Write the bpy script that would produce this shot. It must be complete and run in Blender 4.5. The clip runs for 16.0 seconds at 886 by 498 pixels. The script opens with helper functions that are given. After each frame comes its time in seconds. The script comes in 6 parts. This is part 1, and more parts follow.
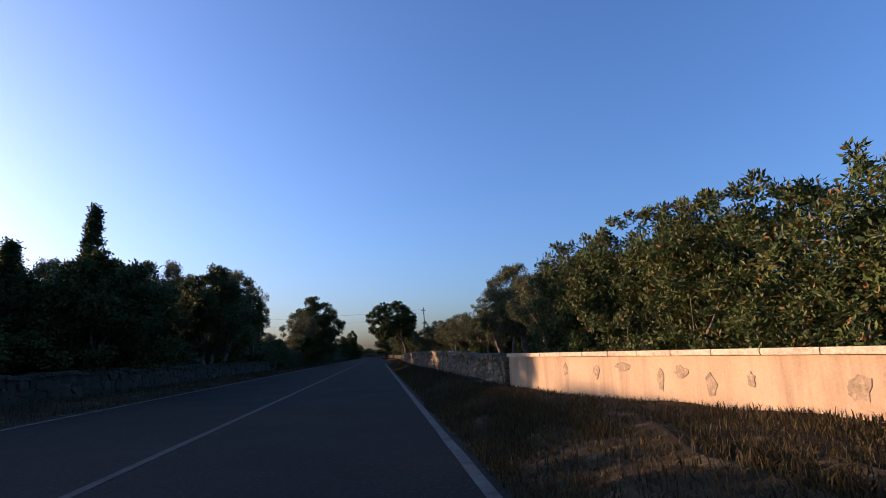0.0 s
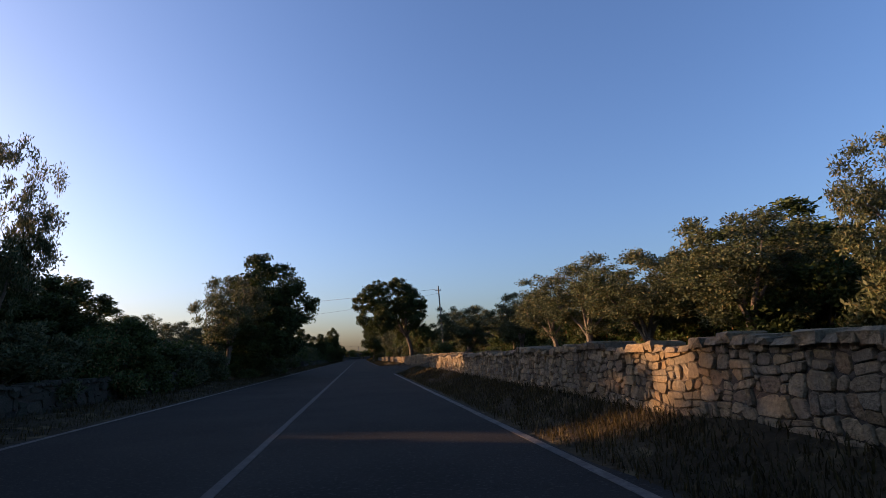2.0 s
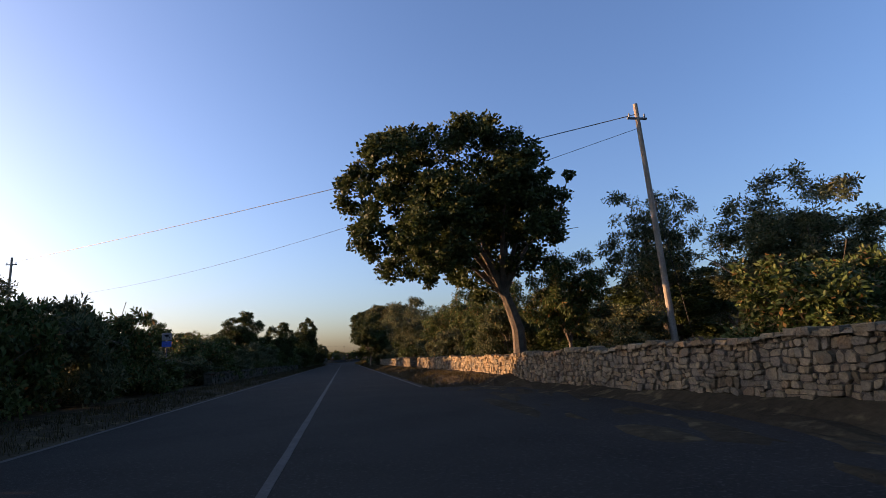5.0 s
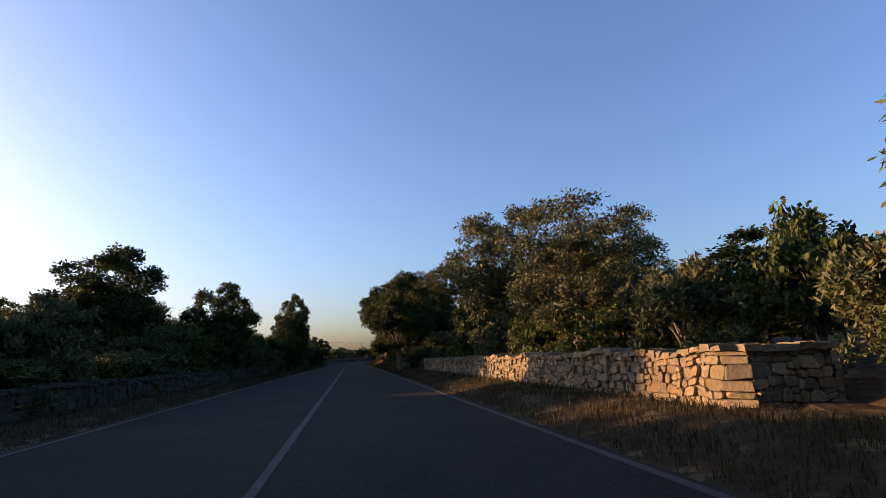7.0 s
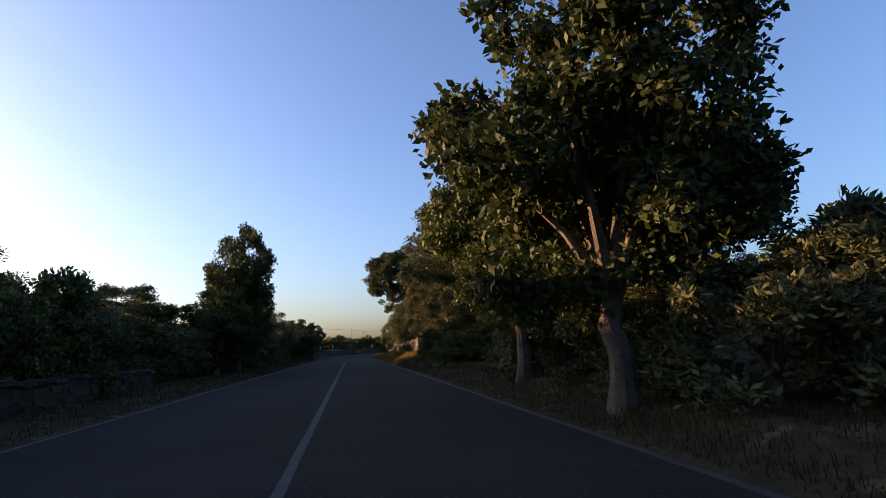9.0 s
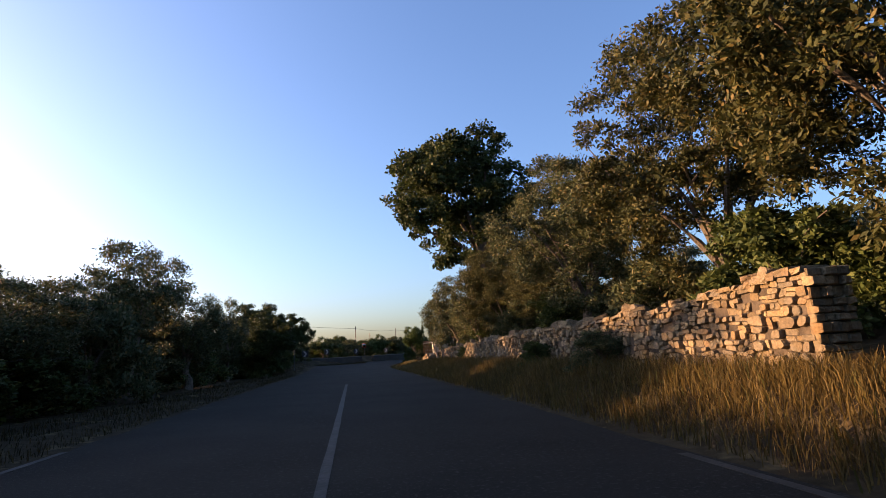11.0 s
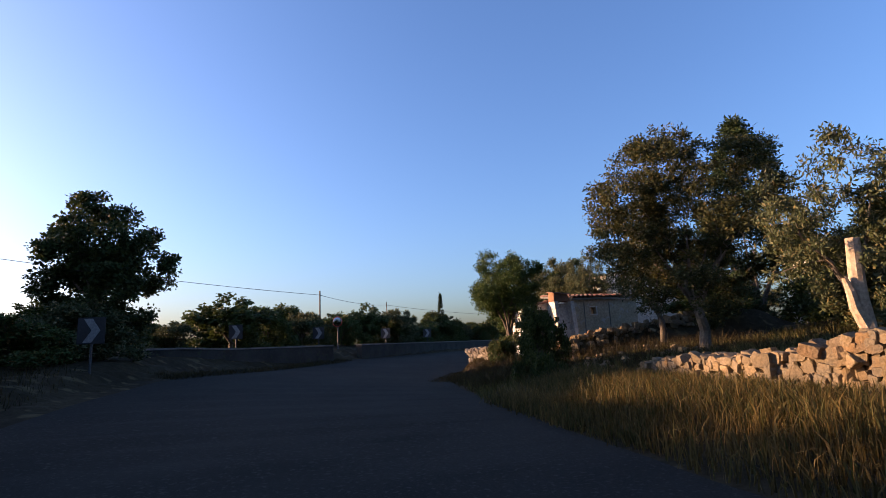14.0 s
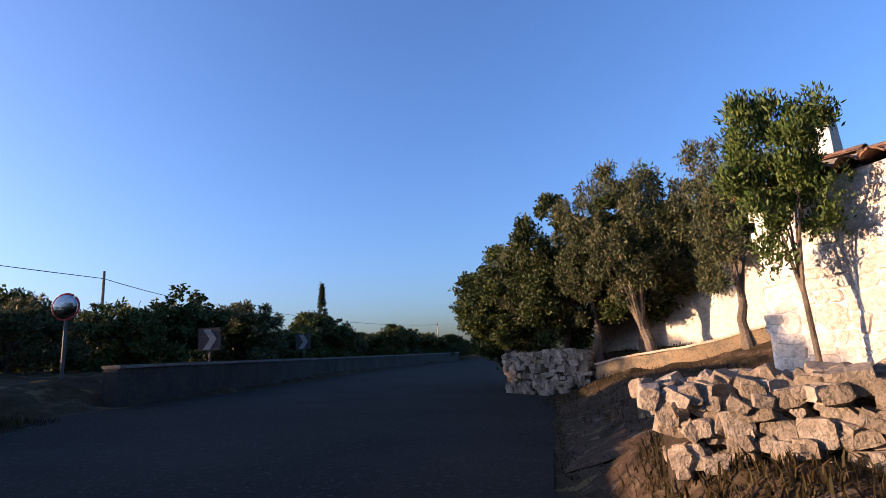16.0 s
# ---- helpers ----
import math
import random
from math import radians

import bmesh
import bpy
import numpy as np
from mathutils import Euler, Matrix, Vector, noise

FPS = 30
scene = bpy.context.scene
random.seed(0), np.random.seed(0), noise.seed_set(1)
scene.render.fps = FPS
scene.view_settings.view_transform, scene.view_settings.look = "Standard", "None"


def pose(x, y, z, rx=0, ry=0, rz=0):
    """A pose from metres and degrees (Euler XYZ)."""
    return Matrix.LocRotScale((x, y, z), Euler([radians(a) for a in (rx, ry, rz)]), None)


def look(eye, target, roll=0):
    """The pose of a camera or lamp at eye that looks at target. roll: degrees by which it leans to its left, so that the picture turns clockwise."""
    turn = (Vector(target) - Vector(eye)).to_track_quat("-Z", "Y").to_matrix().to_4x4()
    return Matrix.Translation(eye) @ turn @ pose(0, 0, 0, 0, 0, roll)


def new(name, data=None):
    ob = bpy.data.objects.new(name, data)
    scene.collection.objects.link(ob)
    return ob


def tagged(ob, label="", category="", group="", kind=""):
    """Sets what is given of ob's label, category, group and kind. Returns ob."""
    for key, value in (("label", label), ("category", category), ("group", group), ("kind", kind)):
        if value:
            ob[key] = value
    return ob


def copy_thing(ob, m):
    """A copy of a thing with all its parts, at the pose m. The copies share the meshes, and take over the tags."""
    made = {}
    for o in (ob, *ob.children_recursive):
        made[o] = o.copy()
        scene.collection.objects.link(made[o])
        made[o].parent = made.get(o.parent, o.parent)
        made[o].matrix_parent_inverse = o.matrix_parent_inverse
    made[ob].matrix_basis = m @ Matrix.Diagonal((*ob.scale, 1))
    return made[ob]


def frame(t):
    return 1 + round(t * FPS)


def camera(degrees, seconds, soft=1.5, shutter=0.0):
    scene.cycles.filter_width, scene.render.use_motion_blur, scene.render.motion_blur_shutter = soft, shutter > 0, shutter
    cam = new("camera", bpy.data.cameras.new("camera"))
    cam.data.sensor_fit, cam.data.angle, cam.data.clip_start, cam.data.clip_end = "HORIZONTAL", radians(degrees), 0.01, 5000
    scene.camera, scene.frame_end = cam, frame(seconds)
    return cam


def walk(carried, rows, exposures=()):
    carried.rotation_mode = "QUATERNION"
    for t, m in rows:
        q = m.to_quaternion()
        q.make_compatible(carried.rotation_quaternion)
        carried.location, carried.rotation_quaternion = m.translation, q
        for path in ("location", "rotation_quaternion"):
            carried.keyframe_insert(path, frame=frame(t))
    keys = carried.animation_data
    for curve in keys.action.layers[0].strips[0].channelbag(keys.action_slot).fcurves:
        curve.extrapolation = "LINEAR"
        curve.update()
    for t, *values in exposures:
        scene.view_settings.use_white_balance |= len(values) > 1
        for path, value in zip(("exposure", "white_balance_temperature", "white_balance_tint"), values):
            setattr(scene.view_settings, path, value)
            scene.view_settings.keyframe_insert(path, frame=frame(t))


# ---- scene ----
import itertools

cam = camera(80.0, 16.0, soft=0.85, shutter=0.0)
PATH = [
    (0.0, look((0.000, 0.000, 1.098), (0.246, 1.947, 1.485), -1.69)),
    (0.5, look((-0.439, 8.289, 1.118), (-0.178, 10.232, 1.517), -2.01)),
    (1.0, look((-0.798, 16.074, 1.124), (-0.524, 18.017, 1.510), -1.66)),
    (1.5, look((-1.095, 22.794, 1.128), (-0.798, 24.733, 1.515), -2.07)),
    (2.0, look((-1.311, 30.722, 1.128), (-0.996, 32.658, 1.518), -2.25)),
    (2.5, look((-1.471, 38.625, 1.128), (-1.147, 40.560, 1.515), -2.20)),
    (3.0, look((-1.634, 46.378, 1.121), (-1.303, 48.308, 1.523), -2.48)),
    (3.2, look((-1.694, 49.274, 1.119), (-1.365, 51.206, 1.518), -2.31)),
    (5.3, look((-1.889, 81.634, 1.111), (-1.511, 83.559, 1.501), -3.27)),
    (5.5, look((-1.874, 85.262, 1.107), (-1.499, 87.188, 1.490), -3.18)),
    (6.0, look((-1.849, 94.910, 1.109), (-1.483, 96.836, 1.505), -3.17)),
    (6.5, look((-1.879, 103.624, 1.099), (-1.518, 105.549, 1.506), -3.48)),
    (7.0, look((-1.752, 112.645, 1.092), (-1.405, 114.575, 1.486), -2.67)),
    (7.5, look((-1.800, 121.474, 1.110), (-1.468, 123.407, 1.503), -2.23)),
    (8.0, look((-1.857, 129.696, 1.121), (-1.517, 131.630, 1.503), -2.04)),
    (8.2, look((-1.892, 132.903, 1.123), (-1.548, 134.837, 1.498), -2.05)),
    (10.3, look((-2.185, 167.715, 1.104), (-1.848, 169.653, 1.462), -3.44)),
    (10.5, look((-2.216, 171.523, 1.106), (-1.879, 173.460, 1.472), -3.58)),
    (11.0, look((-2.305, 180.955, 1.116), (-1.959, 182.887, 1.500), -3.46)),
    (11.5, look((-2.401, 188.751, 1.122), (-2.047, 190.680, 1.510), -3.43)),
    (12.0, look((-2.477, 196.023, 1.135), (-2.108, 197.948, 1.534), -3.13)),
    (12.5, look((-2.505, 202.395, 1.139), (-2.121, 204.321, 1.520), -2.56)),
    (13.0, look((-2.414, 209.152, 1.135), (-2.033, 211.078, 1.514), -2.41)),
    (13.5, look((-2.210, 215.699, 1.137), (-1.801, 217.623, 1.498), -2.49)),
    (14.0, look((-1.862, 221.186, 1.123), (-1.405, 223.101, 1.476), -2.44)),
    (14.5, look((-1.394, 226.230, 1.109), (-0.875, 228.129, 1.462), -2.37)),
    (15.0, look((-0.661, 231.256, 1.091), (-0.011, 233.111, 1.463), -3.26)),
    (15.5, look((0.155, 234.851, 1.096), (0.952, 236.644, 1.482), -3.57)),
    (16.0, look((1.139, 238.245, 1.109), (2.049, 239.982, 1.502), -3.53)),
]
walk(cam, PATH, [(0.0, 1.18, 5900, 27), (0.5, 1.08, 5700, 27), (1.5, 1.2, 6400, 28), (2.5, 1.27, 7100, 29), (6.0, 1.47, 7200, 29), (8.0, 1.47, 7200, 29), (10.5, 1.88, 7300, 28), (12.5, 1.58, 6600, 28), (15.5, 1.5, 6400, 28), (16.0, 1.45, 6000, 28)])

# ---------------------------------------------------------------- light
SUN_AZ = 66.0      # degrees to the left of the road's heading (+y)
SUN_EL = 7.5
world = bpy.data.worlds.new("sky")
scene.world = world
world.use_nodes = True
wn = world.node_tree
sky = wn.nodes.new("ShaderNodeTexSky")
sky.sky_type = "NISHITA"
sky.sun_disc = False
sky.sun_elevation = radians(SUN_EL)
sky.sun_rotation = radians(-SUN_AZ)
sky.air_density, sky.dust_density, sky.ozone_density = 1.0, 2.7, 4.0
wn.links.new(sky.outputs[0], wn.nodes["Background"].inputs[0])
wn.nodes["Background"].inputs[1].default_value = 0.15
sun_data = bpy.data.lights.new("sun", "SUN")
sun_data.energy, sun_data.angle, sun_data.color = 5.0, radians(0.6), (1.0, 0.64, 0.33)
sun = new("sun", sun_data)
to_sun = Vector((-math.sin(radians(SUN_AZ)) * math.cos(radians(SUN_EL)), math.cos(radians(SUN_AZ)) * math.cos(radians(SUN_EL)), math.sin(radians(SUN_EL))))
sun.matrix_world = look(to_sun * 100, (0, 0, 0))


# ---------------------------------------------------------------- materials
def material(name, build):
    m = bpy.data.materials.new(name)
    m.use_nodes = True
    nt = m.node_tree
    bsdf = nt.nodes["Principled BSDF"]
    build(nt, bsdf)
    return m


def node(nt, kind, **inputs):
    n = nt.nodes.new(kind)
    for key, value in inputs.items():
        n.inputs[key].default_value = value
    return n


def ramp(nt, source, stops):
    r = nt.nodes.new("ShaderNodeValToRGB")
    el = r.color_ramp.elements
    while len(el) < len(stops):
        el.new(0.5)
    for e, (at, c) in zip(el, stops):
        e.position, e.color = at, (*c, 1)
    nt.links.new(source, r.inputs[0])
    return r.outputs[0]


def noise_tex(nt, scale, detail=4, rough=0.6, vector=None):
    n = node(nt, "ShaderNodeTexNoise", Scale=scale, Detail=detail, Roughness=rough)
    if vector is None:
        vector = nt.nodes.new("ShaderNodeTexCoord").outputs["Object"]
    nt.links.new(vector, n.inputs["Vector"])
    return n.outputs["Fac"]


def mix(nt, a, b, fac, mode="MIX"):
    n = nt.nodes.new("ShaderNodeMix")
    n.data_type, n.blend_type = "RGBA", mode
    for sock, value in ((n.inputs[0], fac), (n.inputs[6], a), (n.inputs[7], b)):
        if isinstance(value, bpy.types.NodeSocket):
            nt.links.new(value, sock)
        elif isinstance(value, tuple):
            sock.default_value = (*value, 1)
        else:
            sock.default_value = value
    return n.outputs[2]


def bump(nt, bsdf, height, strength=0.4, distance=0.02):
    b = node(nt, "ShaderNodeBump", Strength=strength, Distance=distance)
    nt.links.new(height, b.inputs["Height"])
    nt.links.new(b.outputs[0], bsdf.inputs["Normal"])


def world_pos(nt):
    return nt.nodes.new("ShaderNodeNewGeometry").outputs["Position"]


def mottled(name, dark, light, big, fine, rough=0.9, strength=0.4, distance=0.02, speck=None, metal=0.0, spec=0.3):
    """Two scales of variation between two base colours, with a fine relief."""
    def build(nt, bsdf):
        pos = world_pos(nt)
        a = noise_tex(nt, big, 5, 0.6, pos)
        b = noise_tex(nt, fine, 4, 0.7, pos)
        col = ramp(nt, a, [(0.3, dark), (0.7, light)])
        col = mix(nt, col, ramp(nt, b, [(0.3, (0.55, 0.55, 0.55)), (0.7, (1.3, 1.3, 1.3))]), 0.8, "MULTIPLY")
        if speck:
            c = noise_tex(nt, fine * 0.35, 3, 0.5, pos)
            col = mix(nt, col, speck, ramp(nt, c, [(0.58, (0, 0, 0)), (0.66, (1, 1, 1))]))
        nt.links.new(col, bsdf.inputs["Base Color"])
        bsdf.inputs["Roughness"].default_value = rough
        bsdf.inputs["Metallic"].default_value = metal
        bsdf.inputs["Specular IOR Level"].default_value = spec
        bump(nt, bsdf, b, strength, distance)
    return material(name, build)


def leafy(name, dark, light, back, warm=None, through_light=0.22):
    """Leaves: every leaf has a shade of its own, and lets some light through."""
    def build(nt, bsdf):
        rnd = nt.nodes.new("ShaderNodeNewGeometry").outputs["Random Per Island"]
        stops = [(0.0, dark), (0.6, light), (1.0, back)]
        if warm:
            stops = [(0.0, dark), (0.55, light), (0.85, back), (1.0, warm)]
        col = ramp(nt, rnd, stops)
        clump = noise_tex(nt, 0.9, 3, 0.6, world_pos(nt))
        col = mix(nt, col, ramp(nt, clump, [(0.3, (0.65, 0.7, 0.6)), (0.7, (1.25, 1.2, 1.0))]), 0.9, "MULTIPLY")
        nt.links.new(col, bsdf.inputs["Base Color"])
        bsdf.inputs["Roughness"].default_value = 0.6
        bsdf.inputs["Specular IOR Level"].default_value = 0.15
        tr = nt.nodes.new("ShaderNodeBsdfTranslucent")
        nt.links.new(col, tr.inputs[0])
        sh = nt.nodes.new("ShaderNodeMixShader")
        sh.inputs[0].default_value = through_light
        nt.links.new(bsdf.outputs[0], sh.inputs[1])
        nt.links.new(tr.outputs[0], sh.inputs[2])
        nt.links.new(sh.outputs[0], nt.nodes["Material Output"].inputs[0])
    return material(name, build)


def stony(name, tones, rough=0.92, lichen=(0.13, 0.115, 0.085)):
    """Limestone: each stone has its own tone, with stains and a pitted face."""
    def build(nt, bsdf):
        info = nt.nodes.new("ShaderNodeObjectInfo").outputs["Random"]
        isl = nt.nodes.new("ShaderNodeNewGeometry").outputs["Random Per Island"]
        add = nt.nodes.new("ShaderNodeMath")
        add.operation = "ADD"
        nt.links.new(info, add.inputs[0])
        nt.links.new(isl, add.inputs[1])
        fr = nt.nodes.new("ShaderNodeMath")
        fr.operation = "FRACT"
        nt.links.new(add.outputs[0], fr.inputs[0])
        pos = world_pos(nt)
        col = ramp(nt, fr.outputs[0], [(i / (len(tones) - 1), c) for i, c in enumerate(tones)])
        a = noise_tex(nt, 3.0, 5, 0.65, pos)
        b = noise_tex(nt, 28.0, 4, 0.7, pos)
        c = noise_tex(nt, 0.9, 4, 0.6, pos)
        col = mix(nt, col, ramp(nt, c, [(0.32, (0.62, 0.6, 0.56)), (0.68, (1.25, 1.2, 1.12))]), 0.85, "MULTIPLY")
        col = mix(nt, col, lichen, ramp(nt, a, [(0.46, (0, 0, 0)), (0.66, (0.85, 0.85, 0.85))]))
        col = mix(nt, col, ramp(nt, b, [(0.25, (0.45, 0.45, 0.45)), (0.7, (1.3, 1.3, 1.3))]), 0.85, "MULTIPLY")
        nt.links.new(col, bsdf.inputs["Base Color"])
        bsdf.inputs["Roughness"].default_value = rough
        bsdf.inputs["Specular IOR Level"].default_value = 0.2
        bump(nt, bsdf, b, 0.9, 0.035)
    return material(name, build)


def plain(name, colour, rough=0.6, metal=0.0, grain=0.12, scale=18.0):
    return mottled(name, tuple(c * (1 - grain) for c in colour), tuple(c * (1 + grain) for c in colour), 2.5, scale, rough, 0.15, 0.005, None, metal, 0.4)


M_EARTH = mottled("field_earth", (0.03, 0.023, 0.014), (0.064, 0.049, 0.028), 0.35, 6.0, 1.0, 0.6, 0.05, (0.1, 0.076, 0.04), spec=0.05)
M_ASPHALT = mottled("asphalt", (0.023, 0.0213, 0.018), (0.036, 0.0335, 0.0282), 0.5, 60.0, 0.95, 0.35, 0.01, (0.05, 0.046, 0.04), spec=0.06)
M_LINE = mottled("worn_road_paint", (0.04, 0.037, 0.032), (0.13, 0.12, 0.102), 3.0, 25.0, 0.8, 0.2, 0.005, (0.05, 0.048, 0.043))
M_FADED = mottled("faded_road_paint", (0.027, 0.025, 0.021), (0.06, 0.056, 0.049), 3.0, 25.0, 0.8, 0.2, 0.005, (0.03, 0.029, 0.026))
M_STONE = stony("dry_stone", [(0.14, 0.104, 0.06), (0.255, 0.188, 0.106), (0.195, 0.16, 0.11), (0.31, 0.235, 0.14), (0.155, 0.13, 0.095), (0.24, 0.157, 0.08)])
M_PALE = stony("pale_limestone", [(0.27, 0.235, 0.19), (0.37, 0.335, 0.285), (0.2, 0.17, 0.13), (0.32, 0.28, 0.23)], 0.93, (0.13, 0.11, 0.08))
# dark base tones carry the shade of the left-hand walls; greenish stains over them
M_SHADED_STONE = stony("shaded_dark_stone", [(0.035, 0.033, 0.026), (0.06, 0.054, 0.042), (0.045, 0.042, 0.032), (0.075, 0.068, 0.052)], 0.95, (0.035, 0.04, 0.022))
M_CORE = mottled("wall_joint_earth", (0.04, 0.032, 0.024), (0.09, 0.07, 0.05), 3.0, 20.0, 0.95, 0.7, 0.03)
M_BARK_OLIVE = mottled("olive_bark", (0.07, 0.06, 0.046), (0.17, 0.14, 0.108), 3.0, 22.0, 0.95, 0.9, 0.04)
M_BARK_OAK = mottled("oak_bark", (0.055, 0.045, 0.035), (0.15, 0.12, 0.09), 3.0, 25.0, 0.95, 0.9, 0.04)
M_OLIVE = leafy("olive_leaves", (0.035, 0.047, 0.022), (0.066, 0.082, 0.039), (0.117, 0.125, 0.078), (0.156, 0.117, 0.047))
M_BROWNISH = leafy("warm_leaves", (0.026, 0.033, 0.013), (0.052, 0.058, 0.022), (0.086, 0.08, 0.031), (0.1, 0.072, 0.027))
M_OAK = leafy("oak_leaves", (0.019, 0.03, 0.01), (0.038, 0.055, 0.019), (0.064, 0.076, 0.025))
M_SHRUB = leafy("shrub_leaves", (0.025, 0.039, 0.012), (0.051, 0.074, 0.023), (0.094, 0.109, 0.037))
M_LAUREL = leafy("laurel_leaves", (0.025, 0.043, 0.013), (0.051, 0.081, 0.025), (0.111, 0.128, 0.051), (0.17, 0.085, 0.034))
M_GREEN = leafy("green_leaves", (0.025, 0.046, 0.012), (0.052, 0.088, 0.023), (0.095, 0.128, 0.04))
M_FIG = leafy("fig_leaves", (0.024, 0.038, 0.012), (0.046, 0.066, 0.021), (0.07, 0.09, 0.032))
M_CYPRESS = leafy("cypress_leaves", (0.015, 0.028, 0.012), (0.03, 0.05, 0.02), (0.05, 0.07, 0.03), None, 0.2)
M_GRASS = leafy("dry_grass", (0.06, 0.043, 0.017), (0.111, 0.081, 0.031), (0.187, 0.136, 0.056), (0.047, 0.06, 0.019), 0.45)


# ---------------------------------------------------------------- building helpers
def mesh_from(name, verts, faces, mat=None):
    me = bpy.data.meshes.new(name)
    me.from_pydata([tuple(v) for v in verts], [], faces)
    me.update()
    if mat:
        me.materials.append(mat)
    return me


def part(name, data, material_, parent, label=""):
    """One mesh object under a thing or a part; data is a bmesh or a mesh."""
    if isinstance(data, bmesh.types.BMesh):
        me = bpy.data.meshes.new(name)
        bmesh.ops.recalc_face_normals(data, faces=data.faces)
        data.to_mesh(me)
        data.free()
    else:
        me = data
    if material_ and not me.materials:
        me.materials.append(material_)
    ob = new(name, me)
    ob.parent = parent
    if label:
        ob["label"] = label
    return ob


def empty(name, m, label, category, group="", kind=""):
    ob = new(name)
    ob.empty_display_size = 0.2
    ob.matrix_world = m
    return tagged(ob, label, category, group, kind)


def bm_box(bm, x0, x1, y0, y1, z0, z1, bevel=0.0):
    geom = bmesh.ops.create_cube(bm, size=1.0)
    vs = geom["verts"]
    bmesh.ops.transform(bm, verts=vs, matrix=Matrix.Translation(((x0 + x1) / 2, (y0 + y1) / 2, (z0 + z1) / 2)) @ Matrix.Diagonal((x1 - x0, y1 - y0, z1 - z0, 1)))
    if bevel:
        edges = list({e for v in vs for e in v.link_edges})
        bmesh.ops.bevel(bm, geom=edges, offset=bevel, segments=2, affect="EDGES")


def tube(points, radii, sides=7):
    """Verts and faces of a tapered tube along points."""
    verts, faces = [], []
    pts = [Vector(p) for p in points]
    for i, p in enumerate(pts):
        d = (pts[min(i + 1, len(pts) - 1)] - pts[max(i - 1, 0)]).normalized()
        u = d.orthogonal().normalized()
        w = d.cross(u)
        for k in range(sides):
            a = 2 * math.pi * k / sides
            verts.append(p + (u * math.cos(a) + w * math.sin(a)) * radii[i])
    for i in range(len(pts) - 1):
        for k in range(sides):
            a, b = i * sides + k, i * sides + (k + 1) % sides
            faces.append((a, b, b + sides, a + sides))
    faces.append(tuple(range(sides))[::-1])
    faces.append(tuple(range((len(pts) - 1) * sides, len(pts) * sides)))
    return verts, faces


def join_tubes(list_of):
    verts, faces = [], []
    for v, f in list_of:
        o = len(verts)
        verts += v
        faces += [tuple(i + o for i in q) for q in f]
    return verts, faces


def leaf_mesh(name, centres, spread, per, length, width, rng, mat, droop=0.0, up=0.0):
    """Thousands of small folded leaves in clumps round the centres."""
    n = len(centres) * per
    c = np.repeat(np.asarray(centres, float), per, axis=0)
    s = np.repeat(np.asarray(spread, float), per)[:, None]
    off = rng.normal(size=(n, 3))
    off /= np.linalg.norm(off, axis=1, keepdims=True)
    off *= rng.random((n, 1)) ** 0.6
    p = c + off * s * (1.0, 1.0, 0.8)
    d = rng.normal(size=(n, 3)) + off * 0.9
    d[:, 2] += up - droop
    d /= np.linalg.norm(d, axis=1, keepdims=True)
    side = np.cross(d, rng.normal(size=(n, 3)))
    side /= np.linalg.norm(side, axis=1, keepdims=True)
    k = (0.6 + 0.8 * rng.random((n, 1)))
    a = p
    b = p + d * length * k * 0.5 + side * width * k * 0.5
    e = p + d * length * k
    f = p + d * length * k * 0.5 - side * width * k * 0.5
    verts = np.stack([a, b, e, f], 1).reshape(-1, 3)
    me = bpy.data.meshes.new(name)
    me.vertices.add(n * 4)
    me.vertices.foreach_set("co", verts.ravel())
    me.loops.add(n * 4)
    me.loops.foreach_set("vertex_index", np.arange(n * 4))
    me.polygons.add(n)
    me.polygons.foreach_set("loop_start", np.arange(0, n * 4, 4))
    me.polygons.foreach_set("loop_total", np.full(n, 4))
    me.update()
    me.validate()
    me.materials.append(mat)
    return me


def grow(rng, height, fork, reach, limbs, trunk_r, lean=(0, 0), squat=0.75, twist=0.12):
    """A trunk that forks into limbs and twigs: tubes, and the twig ends that carry leaves."""
    tubes, tips = [], []
    base = Vector((0, 0, -0.15))
    pts, rad = [base], [trunk_r * 1.35]
    for i in range(1, 5):
        t = i / 4
        pts.append(Vector((lean[0] * t * t * fork + rng.normal() * twist * trunk_r * 2, lean[1] * t * t * fork + rng.normal() * twist * trunk_r * 2, fork * t)))
        rad.append(trunk_r * (1.0 - 0.28 * t))
    tubes.append(tube(pts, rad, 9))
    top = pts[-1]
    for k in range(limbs):
        a = 2 * math.pi * (k + 0.5 * rng.random()) / limbs
        out = reach * (0.45 + 0.55 * rng.random())
        rise = (height - fork) * (0.45 + 0.5 * rng.random()) * (1.15 - 0.45 * out / reach)
        end = top + Vector((math.cos(a) * out + lean[0] * rise * 0.5, math.sin(a) * out + lean[1] * rise * 0.5, rise * squat + 0.2))
        mid = top.lerp(end, 0.45) + Vector((rng.normal() * 0.15, rng.normal() * 0.15, 0.25 * rise * 0.5)) * 0.6
        r0 = trunk_r * 0.55
        tubes.append(tube([top - Vector((0, 0, 0.15)), top.lerp(mid, 0.5) + Vector((0, 0, 0.05)), mid, end], [r0, r0 * 0.75, r0 * 0.5, r0 * 0.16], 6))
        for j in range(5):
            q = mid.lerp(end, 0.1 + 0.9 * j / 4)
            w = Vector((rng.normal(), rng.normal(), rng.normal() * 0.7 + 0.35)) * reach * 0.27
            tip = q + w
            tubes.append(tube([q, q + w * 0.5 + Vector((0, 0, 0.05)), tip], [r0 * 0.3, r0 * 0.18, 0.012], 4))
            tips.append(tip)
            tips.append(q.lerp(tip, 0.45))
        tips.append(end)
    return tubes, tips


